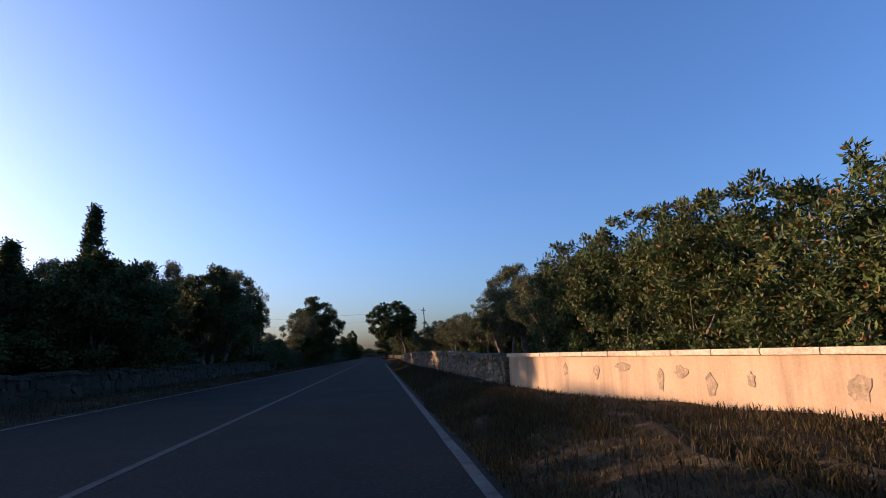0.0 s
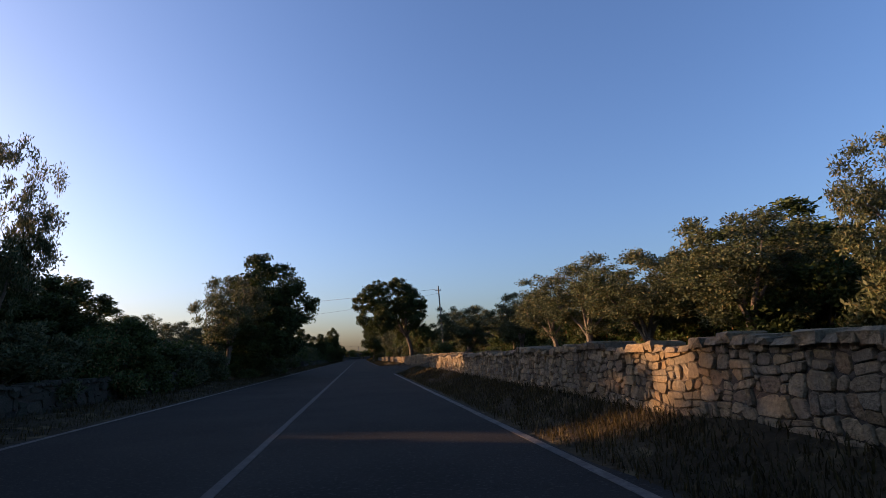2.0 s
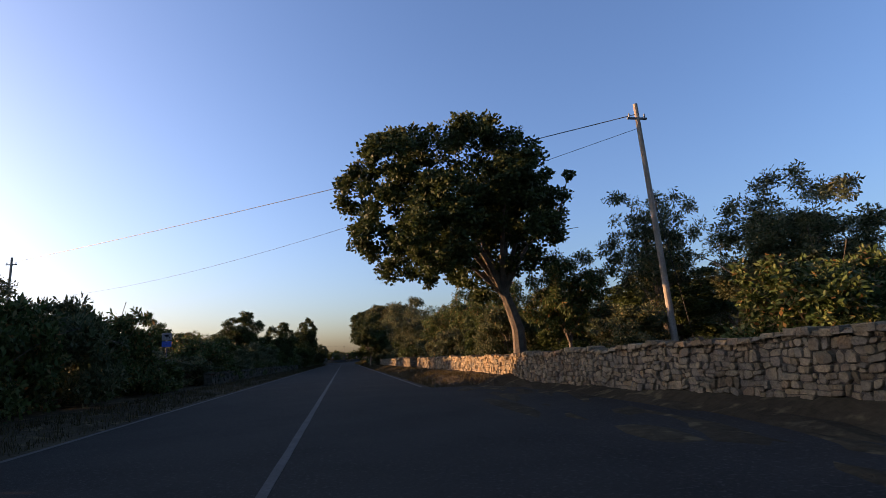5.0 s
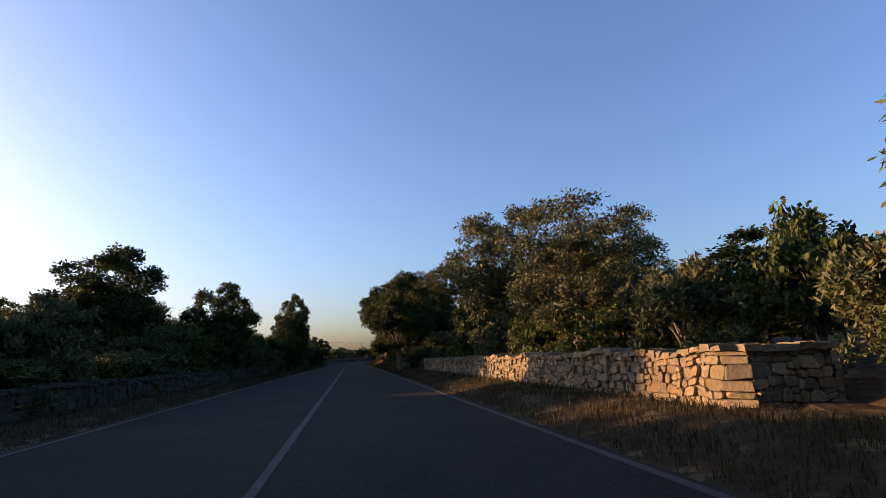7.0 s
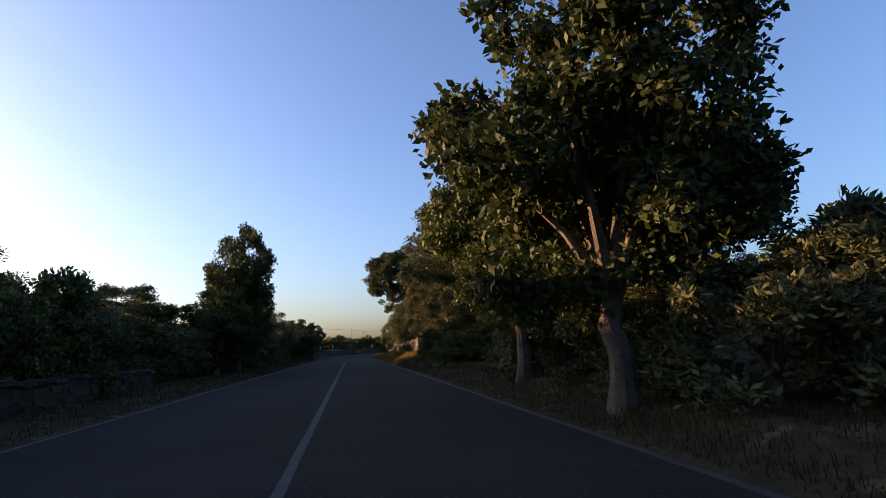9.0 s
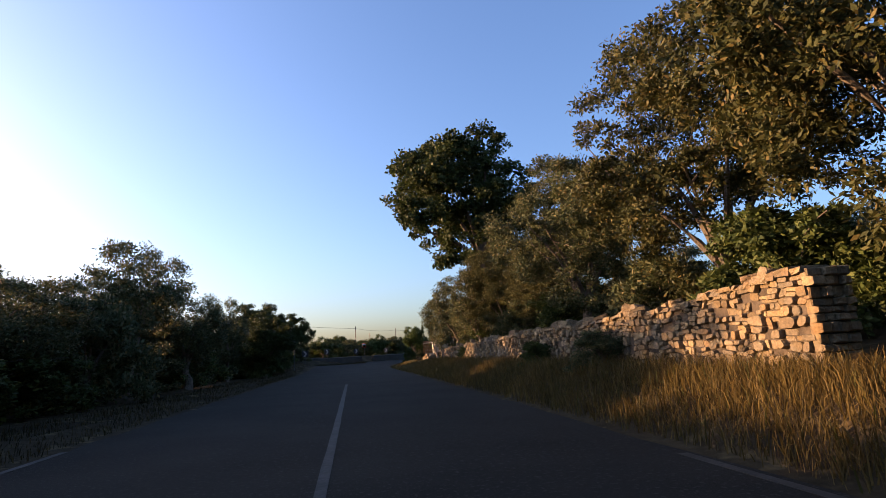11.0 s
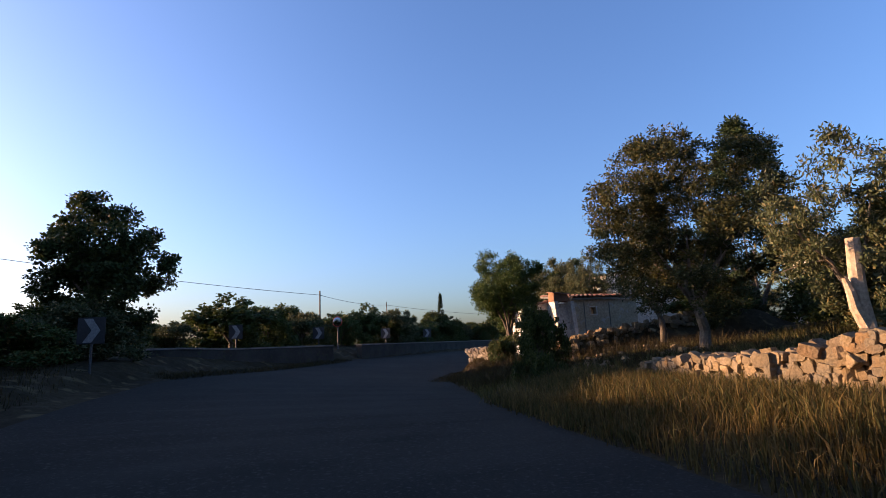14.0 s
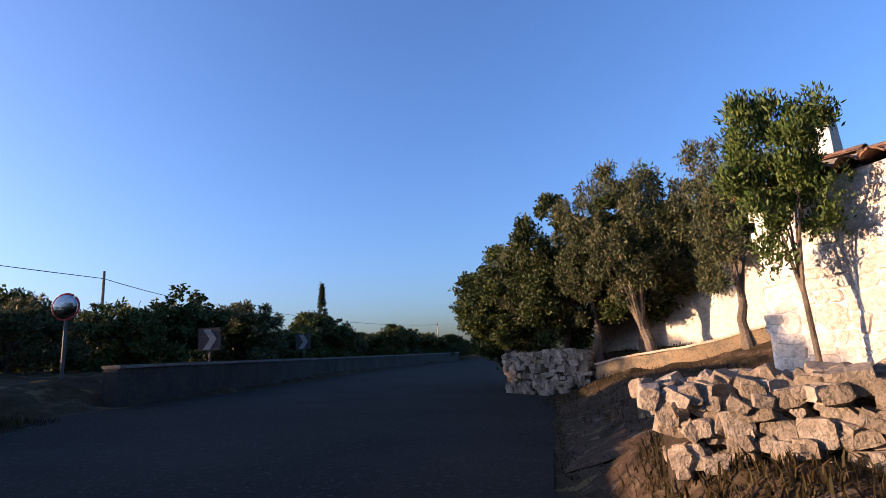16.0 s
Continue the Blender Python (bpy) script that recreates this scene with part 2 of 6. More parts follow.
def crown_lobes(rng, n, centre, half_w, zc, zr, tall):
    """Centres and radii of the boughs' leaf masses that make up an uneven crown."""
    lobes = []
    for k in range(n):
        e = 1 - 2 * (k + 0.5) / n
        a = 2.39996 * k + rng.uniform(-0.5, 0.5)
        q = math.sqrt(1 - e * e)
        size = rng.uniform(0.24, 0.42) * (1.0 if e > -0.5 else 0.8)
        r = rng.uniform(0.55, 1.06 - size)
        lobes.append((np.array((centre.x + math.cos(a) * q * r * half_w, centre.y + math.sin(a) * q * r * half_w, zc + e * (r + 0.04 * tall) * zr)), size * min(half_w, zr * 1.15)))
    lobes.append((np.array((centre.x, centre.y, zc)), 0.5 * min(half_w, zr)))
    return lobes


def tree(kind, seed, height, width, fork, trunk_r, bark, leaf, leaf_len, leaf_w, clumps, per, clump_r, limbs=6, lean=(0, 0), low=0.0, droop=0.0, up=0.0, shape="round", shift=0.0, lobes=15):
    """A tree or large shrub, standing at the origin, of the given height and crown width."""
    rng = np.random.default_rng(seed)
    th = empty(kind, Matrix(), "", "tree")
    tubes, tips = grow(rng, height - clump_r * 0.4, fork, width * 0.36, limbs, trunk_r, lean)
    v, f = join_tubes(tubes)
    part("trunk", mesh_from("trunk", v, f), bark, th)
    centre = Vector((lean[0] * height * 0.45 + shift, lean[1] * height * 0.45, 0))
    cs, rs = [], []
    bottom = low if low else fork * 0.85
    if shape == "dome":
        zc, zr = bottom, height - bottom
    else:
        zc, zr = (bottom + height) / 2, (height - bottom) / 2
    masses = crown_lobes(rng, lobes, centre, width / 2, zc, zr, rng.random())
    weight = np.array([r * r for _, r in masses])
    weight /= weight.sum()
    mid = np.array((centre.x, centre.y, zc))
    while len(cs) < clumps:
        if shape == "cone":
            zz = rng.random() ** 1.2
            a = rng.uniform(0, 6.283)
            rad = width / 2 * (1 - zz) ** 0.8 * (0.5 + 0.5 * rng.random() ** 0.5)
            cs.append((math.cos(a) * rad, math.sin(a) * rad, bottom + zz * (height - bottom)))
        else:
            c, r = masses[int(rng.choice(len(masses), p=weight))]
            d = rng.normal(size=3) + 0.7 * (c - mid) / max(0.3, np.linalg.norm(c - mid))
            d /= np.linalg.norm(d)
            p = c + d * r * (0.35 + 0.65 * rng.random() ** 0.5) * (1.0, 1.0, 0.85)
            if p[2] < bottom + 0.1 * rng.random() or (shape == "dome" and p[2] < 0.15):
                continue
            cs.append(tuple(p))
        rs.append(clump_r * rng.uniform(0.55, 1.15))
    for t in tips:
        if t.z > bottom * 0.9 and shape != "cone" and ((t.x - centre.x) ** 2 + (t.y - centre.y) ** 2) / (width / 2) ** 2 + ((t.z - zc) / zr) ** 2 < 1.1:
            cs.append(tuple(t))
            rs.append(clump_r * rng.uniform(0.45, 0.8))
    part("crown", leaf_mesh("crown", cs, rs, per, leaf_len, leaf_w, rng, leaf, droop, up), leaf, th)
    return th


# stretches of the right-hand walls that the low sun reaches between the trees on the other side
LIT = ((2, 11.6), (22.2, 24.6), (36, 39.4), (48, 63.3), (96.6, 104.5), (111, 114), (118, 122), (127.6, 130.9), (184, 190), (196, 199), (222, 228))


def shades_lit_wall(x, y, margin=0.9):
    reach = y - (2.8 - x) * math.cos(radians(SUN_AZ)) / math.sin(radians(SUN_AZ))
    return any(a - margin < reach < b + margin for a, b in LIT)


PLANTED = []


def plant(proto, x, y, z=0.0, h=1.0, w=1.0, turn=0.0, label="", group=""):
    """A copy of a grown tree, scaled to stand at a place."""
    ob = copy_thing(proto, Matrix.Translation((x, y, z)) @ Matrix.Rotation(radians(turn), 4, "Z") @ Matrix.Diagonal((w, w, h, 1)))
    if label:
        ob["label"] = label
    if group:
        ob["group"] = group
    PLANTED.append(ob)
    return ob


# ---------------------------------------------------------------- the lie of the land
CENTRE = [(-2.8, -400), (-2.8, -60), (-2.8, 0), (-2.8, 60), (-2.8, 120), (-2.8, 180), (-2.8, 214), (-2.75, 222), (-2.5, 230), (-1.75, 237.5), (-0.3, 242), (2.0, 245.6), (5.0, 249.3), (10.9, 257.7), (18, 268), (30, 283), (50, 303), (90, 336), (160, 380), (400, 500)]
HALF = 3.75


def smooth_line(points, step):
    """Points along a smooth curve through the given ones."""
    out = []
    p = [Vector((*q, 0)) for q in points]
    for i in range(len(p) - 1):
        a, b, c, d = p[max(i - 1, 0)], p[i], p[i + 1], p[min(i + 2, len(p) - 1)]
        n = max(1, int((c - b).length / step))
        t1 = (c - a) * ((c - b).length / max((c - a).length, 1e-6))
        t2 = (d - b) * ((c - b).length / max((d - b).length, 1e-6))
        for k in range(n):
            t = k / n
            out.append(b * (2 * t**3 - 3 * t**2 + 1) + t1 * (t**3 - 2 * t**2 + t) + c * (3 * t**2 - 2 * t**3) + t2 * (t**3 - t**2))
    out.append(p[-1])
    return out


ROAD = smooth_line(CENTRE, 2.0)
ROAD_XY = np.array([(p.x, p.y) for p in ROAD])


def side_of_road(x, y):
    """Metres to the right of the road's middle line (negative: to the left)."""
    x, y = np.atleast_1d(x).astype(float), np.atleast_1d(y).astype(float)
    ax, ay = ROAD_XY[:-1, 0], ROAD_XY[:-1, 1]
    dx, dy = np.diff(ROAD_XY[:, 0]), np.diff(ROAD_XY[:, 1])
    res = np.empty(x.shape)
    for k in range(0, len(x), 4000):
        px, py = x[k:k + 4000, None], y[k:k + 4000, None]
        t = np.clip(((px - ax) * dx + (py - ay) * dy) / (dx * dx + dy * dy), 0, 1)
        ox, oy = px - ax - t * dx, py - ay - t * dy
        dist = np.hypot(ox, oy)
        i = np.argmin(dist, axis=1)
        rows = np.arange(len(i))
        res[k:k + 4000] = np.sign(ox[rows, i] * dy[i] - oy[rows, i] * dx[i]) * dist[rows, i]
    return res


def step(a, b, v):
    t = np.clip((v - a) / (b - a), 0, 1)
    return t * t * (3 - 2 * t)


def banked(d, y):
    """The road's own height: level, but tilted inwards in the bend."""
    return 0.07 * step(224, 238, y) * (1 - step(275, 330, y)) * (HALF - np.clip(d, -HALF, HALF))


def land(x, y):
    """Height of the ground: verges that rise to the walls, fields a little higher."""
    x, y = np.atleast_1d(x).astype(float), np.atleast_1d(y).astype(float)
    d = side_of_road(x, y)
    right, left = d - HALF, -d - HALF
    lay_by = step(66, 70, y) * (1 - step(93, 97, y))
    hump = step(165, 182, y) * (1 - 0.9 * step(212, 221, y))
    bank = 0.27 + 0.13 * step(8, 16, y) - 0.14 * step(70, 100, y) + 0.3 * hump
    z = np.where(right > 0, bank * step(0.1, 1.6, right - 2.4 * lay_by) + (0.25 + 0.35 * hump) * step(2.2, 5.5, right) + 1.3 * step(4, 20, right) * step(206, 216, y) * (1 - step(236, 242, y)), 0.0)
    curve = step(222, 240, y)
    z = np.where(left > 0, (0.12 + 0.42 * curve) * step(0.2, 1.6, left) + 0.25 * step(2.5, 8, left), z)
    farm = step(235.8, 239.3, y) * (1 - step(252, 262, y)) * 0.5 * step(0.0, 2.4, right)
    z = z + banked(d, y) + 0.54 * farm + 0.5 * step(25, 120, np.abs(d)) - 0.05 * (1 - step(-0.25, 0.15, np.abs(d) - HALF))
    z = z + 0.38 * step(10.0, 11.4, x) * step(240.5, 243.5, y) * (1 - step(250, 255, y)) * (1 - step(30, 40, x))
    z = z + step(5.2, 6.2, x) * (0.34 + 0.1 * np.clip(x - 6, 0, 6)) * np.exp(-((y - 237.6) / 0.5) ** 2) * (1 - step(13, 16, x))
    near_gate = (1 - step(0.6, 1.8, np.hypot(x - 4.2, y - 240.3))) * step(0.0, 0.75, right)
    return z + (0.5 - z) * near_gate


def ground_z(x, y):
    return float(land(x, y)[0])


def build_ground():
    fine = np.concatenate([np.arange(-14, -9, 0.5), np.arange(-9, 9, 0.3), np.arange(9, 18, 0.5)])
    xs = np.concatenate([[-4000, -1500, -600, -300, -150, -90, -60, -40, -28, -20, -17], fine, [19, 22, 26, 32, 40, 55, 80, 120, 200, 350, 700, 1500, 4000]])
    ys = np.concatenate([[-4000, -1500, -500, -200, -100, -60, -35, -20], np.arange(-12, 226, 1.0), np.arange(226, 262, 0.4), np.arange(262, 275, 1.0), [278, 284, 292, 302, 316, 335, 360, 400, 460, 560, 800, 1500, 4000]])
    gx, gy = np.meshgrid(xs, ys)
    z = land(gx.ravel(), gy.ravel())
    rng = np.random.default_rng(3)
    rough = np.where(np.abs(side_of_road(gx.ravel(), gy.ravel())) > HALF + 0.4, 1.0, 0.0)
    z = z + rough * rng.normal(size=z.shape) * 0.03
    nx = len(xs)
    faces = [(j * nx + i, j * nx + i + 1, (j + 1) * nx + i + 1, (j + 1) * nx + i) for j in range(len(ys) - 1) for i in range(nx - 1)]
    me = mesh_from("ground", np.stack([gx.ravel(), gy.ravel(), z], 1), faces, M_EARTH)
    tagged(new("ground", me), "dry brown earth and short dead grass of fields and verges", "ground", kind="structure")


def strip(name, left, right, z, mat, parent=None, wobble=0.0, seed=0, y0=-400, y1=420):
    """A thin slab along the road between two offsets from its middle line."""
    rng = np.random.default_rng(seed)
    line = [p for p in smooth_line(CENTRE, 1.0) if y0 <= p.y <= y1]
    verts, faces = [], []
    for i, p in enumerate(line):
        d = (line[min(i + 1, len(line) - 1)] - line[max(i - 1, 0)]).normalized()
        r = Vector((d.y, -d.x, 0))
        a, b = left + rng.normal() * wobble, right + rng.normal() * wobble
        za, zb = z + float(banked(a, p.y)), z + float(banked(b, p.y))
        low = 0.1 if z < 0.002 else 0.004
        verts += [p + r * a + Vector((0, 0, za)), p + r * b + Vector((0, 0, zb)), p + r * b + Vector((0, 0, zb - low)), p + r * a + Vector((0, 0, za - low))]
        if i:
            o = 4 * i
            faces += [(o - 4, o - 3, o + 1, o), (o - 3, o - 2, o + 2, o + 1), (o - 1, o - 4, o, o + 3)]
    me = mesh_from(name, verts, faces, mat)
    ob = new(name, me)
    ob.parent = parent
    return ob


build_ground()
road = tagged(strip("road", -HALF - 0.05, HALF + 0.05, 0.0, M_ASPHALT, wobble=0.05, seed=5), "dark worn asphalt two-lane country road", "road", kind="structure")
for nm, off, w, mat_, a, b in (("edge_line", 3.62, 0.12, M_LINE, -400, 66), ("edge_line", 3.62, 0.11, M_FADED, 96, 186), ("edge_line", -3.78, 0.12, M_LINE, -400, 80), ("edge_line", -3.78, 0.11, M_FADED, 80.5, 190), ("centre_line", 0.14, 0.11, M_FADED, -400, 205)):
    tagged(strip(nm, off, off + w, 0.005, mat_, wobble=0.004, seed=int(abs(off) * 10 + b), y0=a, y1=b), "worn white painted line on the asphalt", "road line", kind="structure")


def build_lay_by():
    verts = [(0.9, 66, 0.002), (4.0, 70, 0.02), (3.9, 84, 0.02), (3.6, 92, 0.02), (0.9, 96, 0.002)]
    bm = bmesh.new()
    top = [bm.verts.new(v) for v in verts]
    low = [bm.verts.new((v[0], v[1], -0.12)) for v in verts]
    bm.faces.new(top)
    for i in range(5):
        bm.faces.new((top[i], low[i], low[(i + 1) % 5], top[(i + 1) % 5]))
    tagged(part("road", bm, M_ASPHALT, None), "asphalt lay-by at a field track beside the road", "road", kind="structure")


build_lay_by()


# ---------------------------------------------------------------- walls
def along(points, s):
    """Point, direction and left-hand normal at s metres along a polyline."""
    for (ax, ay), (bx, by) in zip(points, points[1:]):
        ln = math.hypot(bx - ax, by - ay)
        if s <= ln or (bx, by) == tuple(points[-1]):
            t = s / ln
            d = Vector(((bx - ax) / ln, (by - ay) / ln, 0))
            return Vector((ax + (bx - ax) * t, ay + (by - ay) * t, 0)), d, Vector((-d.y, d.x, 0))
        s -= ln


def length_of(points):
    return sum(math.hypot(b[0] - a[0], b[1] - a[1]) for a, b in zip(points, points[1:]))


WALLS = []


def blocks(L, tall, w, h, rng):
    """Outlines of rough squared stones, laid in short broken courses: lists of points (along, up)."""
    out = []
    s = -w
    while s < L:
        e = s + w * rng.uniform(1.8, 4.5)
        z = -h * rng.uniform(0.0, 0.7)
        while z < tall:
            c = h * rng.uniform(0.6, 1.5)
            a = s
            while a < e - 1e-6:
                b = min(e, a + w * rng.uniform(0.5, 1.6) * (1.0 if c > 0.8 * h else 1.3))
                if e - b < 0.35 * w:
                    b = e
                m = z + c * rng.uniform(0.4, 0.6)
                for z0, z1 in (((z, m), (m, z + c)) if c > 1.1 * h and rng.random() < 0.4 else ((z, z + c),)):
                    k = rng.uniform(0.08, 0.42, 8) * min(b - a, z1 - z0)
                    ring = ((a + k[0], z0), (b - k[1], z0), (b, z0 + k[2]), (b, z1 - k[3]), (b - k[4], z1), (a + k[5], z1), (a, z1 - k[6]), (a, z0 + k[7]))
                    pts = []
                    for x, y in ring:
                        v = Vector((x * 2.2, y * 3.0, 7.3))
                        pts.append(np.array((x + 0.42 * w * noise.noise(v * 1.6), y + 0.6 * h * noise.noise(v * 1.2 + Vector((0, 0, 9))))))
                    out.append(pts)
                a = b
            z += c
        s = e
    return out


def stone_wall(label, points, top, seed, thick=0.45, size=(0.19, 0.14), face=1, rough=0.03, cap=True, singles=(0, 1e9), mat=None):
    """A rubble wall: a core with its own end faces, and stones with recessed joints on the face towards the road.
    top(s): height above datum. face: +1 the left-hand side of the line. singles: stretch of s whose stones are parts."""
    rng = np.random.default_rng(seed)
    L = length_of(points)
    wall = empty("stone_wall", Matrix(), label, "wall", kind="structure")
    # core
    n = max(2, int(L / 0.5))
    verts, faces = [], []
    for i in range(n + 1):
        s = L * i / n
        p, d, nl = along(points, s)
        z0, z1 = ground_z(p.x, p.y) - 0.12, top(s) - 0.05
        for side in (1, -1):
            for z, batter in ((z0, 0.0), (z1, 0.05)):
                verts.append(p + nl * side * (thick / 2 - 0.03 - batter) + Vector((0, 0, z)))
        if i:
            o = 4 * i
            faces += [(o - 4, o, o + 1, o - 3), (o - 2, o - 1, o + 3, o + 2), (o - 3, o + 1, o + 3, o - 1)]
    faces += [(0, 1, 3, 2), (4 * n, 4 * n + 2, 4 * n + 3, 4 * n + 1)]
    part("core", mesh_from("core", verts, faces), M_CORE, wall)
    # stones: uneven blocks, shrunk to leave joints
    w, h = size
    hmax = max(top(L * k / 20) for k in range(21)) - min(ground_z(*along(points, L * k / 20)[0].xy) for k in range(21))
    singles_list, rest_v, rest_f = [], [], []
    for cell in blocks(L, hmax + 0.1, w, h, rng):
        c = sum(cell) / len(cell)
        s = float(c[0])
        if not 0.02 < s < L - 0.02:
            continue
        g0 = ground_z(*along(points, s)[0].xy) - 0.06
        zt = top(s)
        if g0 + c[1] > zt - 0.02:
            continue
        for sd in (face,):
            depth = rough * rng.uniform(-0.6, 1.3)
            tilt = rng.uniform(-0.16, 0.16, 2)
            vs = []
            m = len(cell)
            for shrink, o in ((0.005, -0.06), (0.006, 0.004 + depth * 0.6), (0.0155, 0.018 + depth)):
                for q in cell:
                    r = q - c
                    q = c + r * max(0.35, 1 - shrink / max(0.05, np.linalg.norm(r)))
                    pp, dd, nl = along(points, float(np.clip(q[0], 0.0, L - 0.001)))
                    z = min(g0 + q[1], zt + 0.01)
                    bat = 0.05 * (z - g0) / max(0.3, zt - g0)
                    lean = (tilt @ (q - c)) if o > 0 else 0.0
                    vs.append(pp + nl * sd * (thick / 2 - 0.03 - bat + o + lean) + Vector((0, 0, z)))
            fs = [(r + k, r + (k + 1) % m, r + m + (k + 1) % m, r + m + k) for r in (0, m) for k in range(m)] + [tuple(range(2 * m, 3 * m))]
            if sd > 0:
                fs = [f[::-1] for f in fs]
            if singles[0] <= s <= singles[1] and len(singles_list) < 300:
                singles_list.append((vs, fs))
            else:
                o = len(rest_v)
                rest_v += vs
                rest_f += [tuple(x + o for x in f) for f in fs]
    for s_end, way in ((0.0, -1), (L - 0.001, 1)):
        p, d, nl = along(points, s_end)
        z, top_z = ground_z(p.x, p.y) - 0.05, top(min(s_end, L))
        while z < top_z - 0.03:
            c = min(h * rng.uniform(0.7, 1.3), top_z - z)
            cuts = [-0.5]
            while cuts[-1] < 0.5:
                cuts.append(cuts[-1] + rng.uniform(0.6, 1.5) * w / thick)
            cuts = (cuts[:-2] if cuts[-2] > 0.3 else cuts[:-1]) + [0.5]
            for a, b in zip(cuts, cuts[1:]):
                o = len(rest_v)
                g = 0.03 + rng.uniform(0, rough * 1.5)
                skew = rng.uniform(-0.016, 0.016, 4)
                for out_, k in ((-0.05, 0.0), (g * 0.6, 0.0), (g, 0.012)):
                    for (t, zz), e in zip(((a * thick + 0.006 + k, z + 0.006 + k), (b * thick - 0.006 - k, z + 0.006 + k), (b * thick - 0.006 - k, z + c - 0.006 - k), (a * thick + 0.006 + k, z + c - 0.006 - k)), skew):
                        rest_v.append(p + nl * (t * 0.94 + e * 0.5) + d * way * (out_ + e) + Vector((0, 0, zz + e * 0.6)))
                rest_f += [(o + r + k, o + r + (k + 1) % 4, o + r + 4 + (k + 1) % 4, o + r + 4 + k) for r in (0, 4) for k in range(4)] + [(o + 8, o + 9, o + 10, o + 11)]
            z += c
    WALLS.append((wall, singles_list, mat or M_STONE))
    if rest_v:
        ob = part("stone_facing", mesh_from("stone_facing", rest_v, rest_f), mat or M_STONE, wall)
        ob["kind"] = "stuff"
    if cap:
        cv, cf = [], []
        s = 0.0
        while s < L - 0.1:
            ln = rng.uniform(0.12, 0.3)
            e = min(s + ln, L)
            p, d, nl = along(points, (s + e) / 2)
            zt = top((s + e) / 2)
            hh = rng.uniform(-0.02, 0.05)
            o = len(cv)
            for z in (zt - 0.07, zt + hh * 0.6, zt + hh):
                k = 1.0 if z < zt + hh else 0.82
                for a, b in ((-1, -1), (1, -1), (1, 1), (-1, 1)):
                    cv.append(p + d * a * (e - s) * 0.47 * k + nl * b * (thick / 2 + 0.01 + rng.uniform(-0.03, 0.03)) * k + Vector((0, 0, z + rng.uniform(-0.015, 0.015))))
            for r in (0, 4):
                for k in range(4):
                    cf.append((o + r + k, o + r + (k + 1) % 4, o + r + 4 + (k + 1) % 4, o + r + 4 + k))
            cf.append((o + 8, o + 9, o + 10, o + 11))
            s = e
        ob = part("cap_stones", mesh_from("cap_stones", cv, cf), mat or M_STONE, wall)
        ob["kind"] = "stuff"
    return wall


def profile(*pairs):
    ss, zz = [p[0] for p in pairs], [p[1] for p in pairs]
    return lambda s: float(np.interp(s, ss, zz)) + 0.03 * math.sin(s * 1.7) + 0.02 * math.sin(s * 4.3 + 1)


def rock_mesh(rng, w, d, h):
    """An angular broken stone: the hull of a box's shaken corners and a few points on its faces."""
    bm = bmesh.new()
    for corner in itertools.product((-1, 1), repeat=3):
        v = Vector(corner)
        cut = rng.uniform(0.2, 0.6, 3)
        for ax in range(3):
            q = v.copy()
            q[ax] *= 1 - cut[ax]
            q *= rng.uniform(0.86, 1.0)
            bm.verts.new((q.x * w / 2, q.y * d / 2, q.z * h / 2))
    res = bmesh.ops.convex_hull(bm, input=bm.verts)
    bmesh.ops.delete(bm, geom=list({e for e in res["geom_interior"] + res["geom_unused"] if isinstance(e, bmesh.types.BMVert)}), context="VERTS")
    return bm


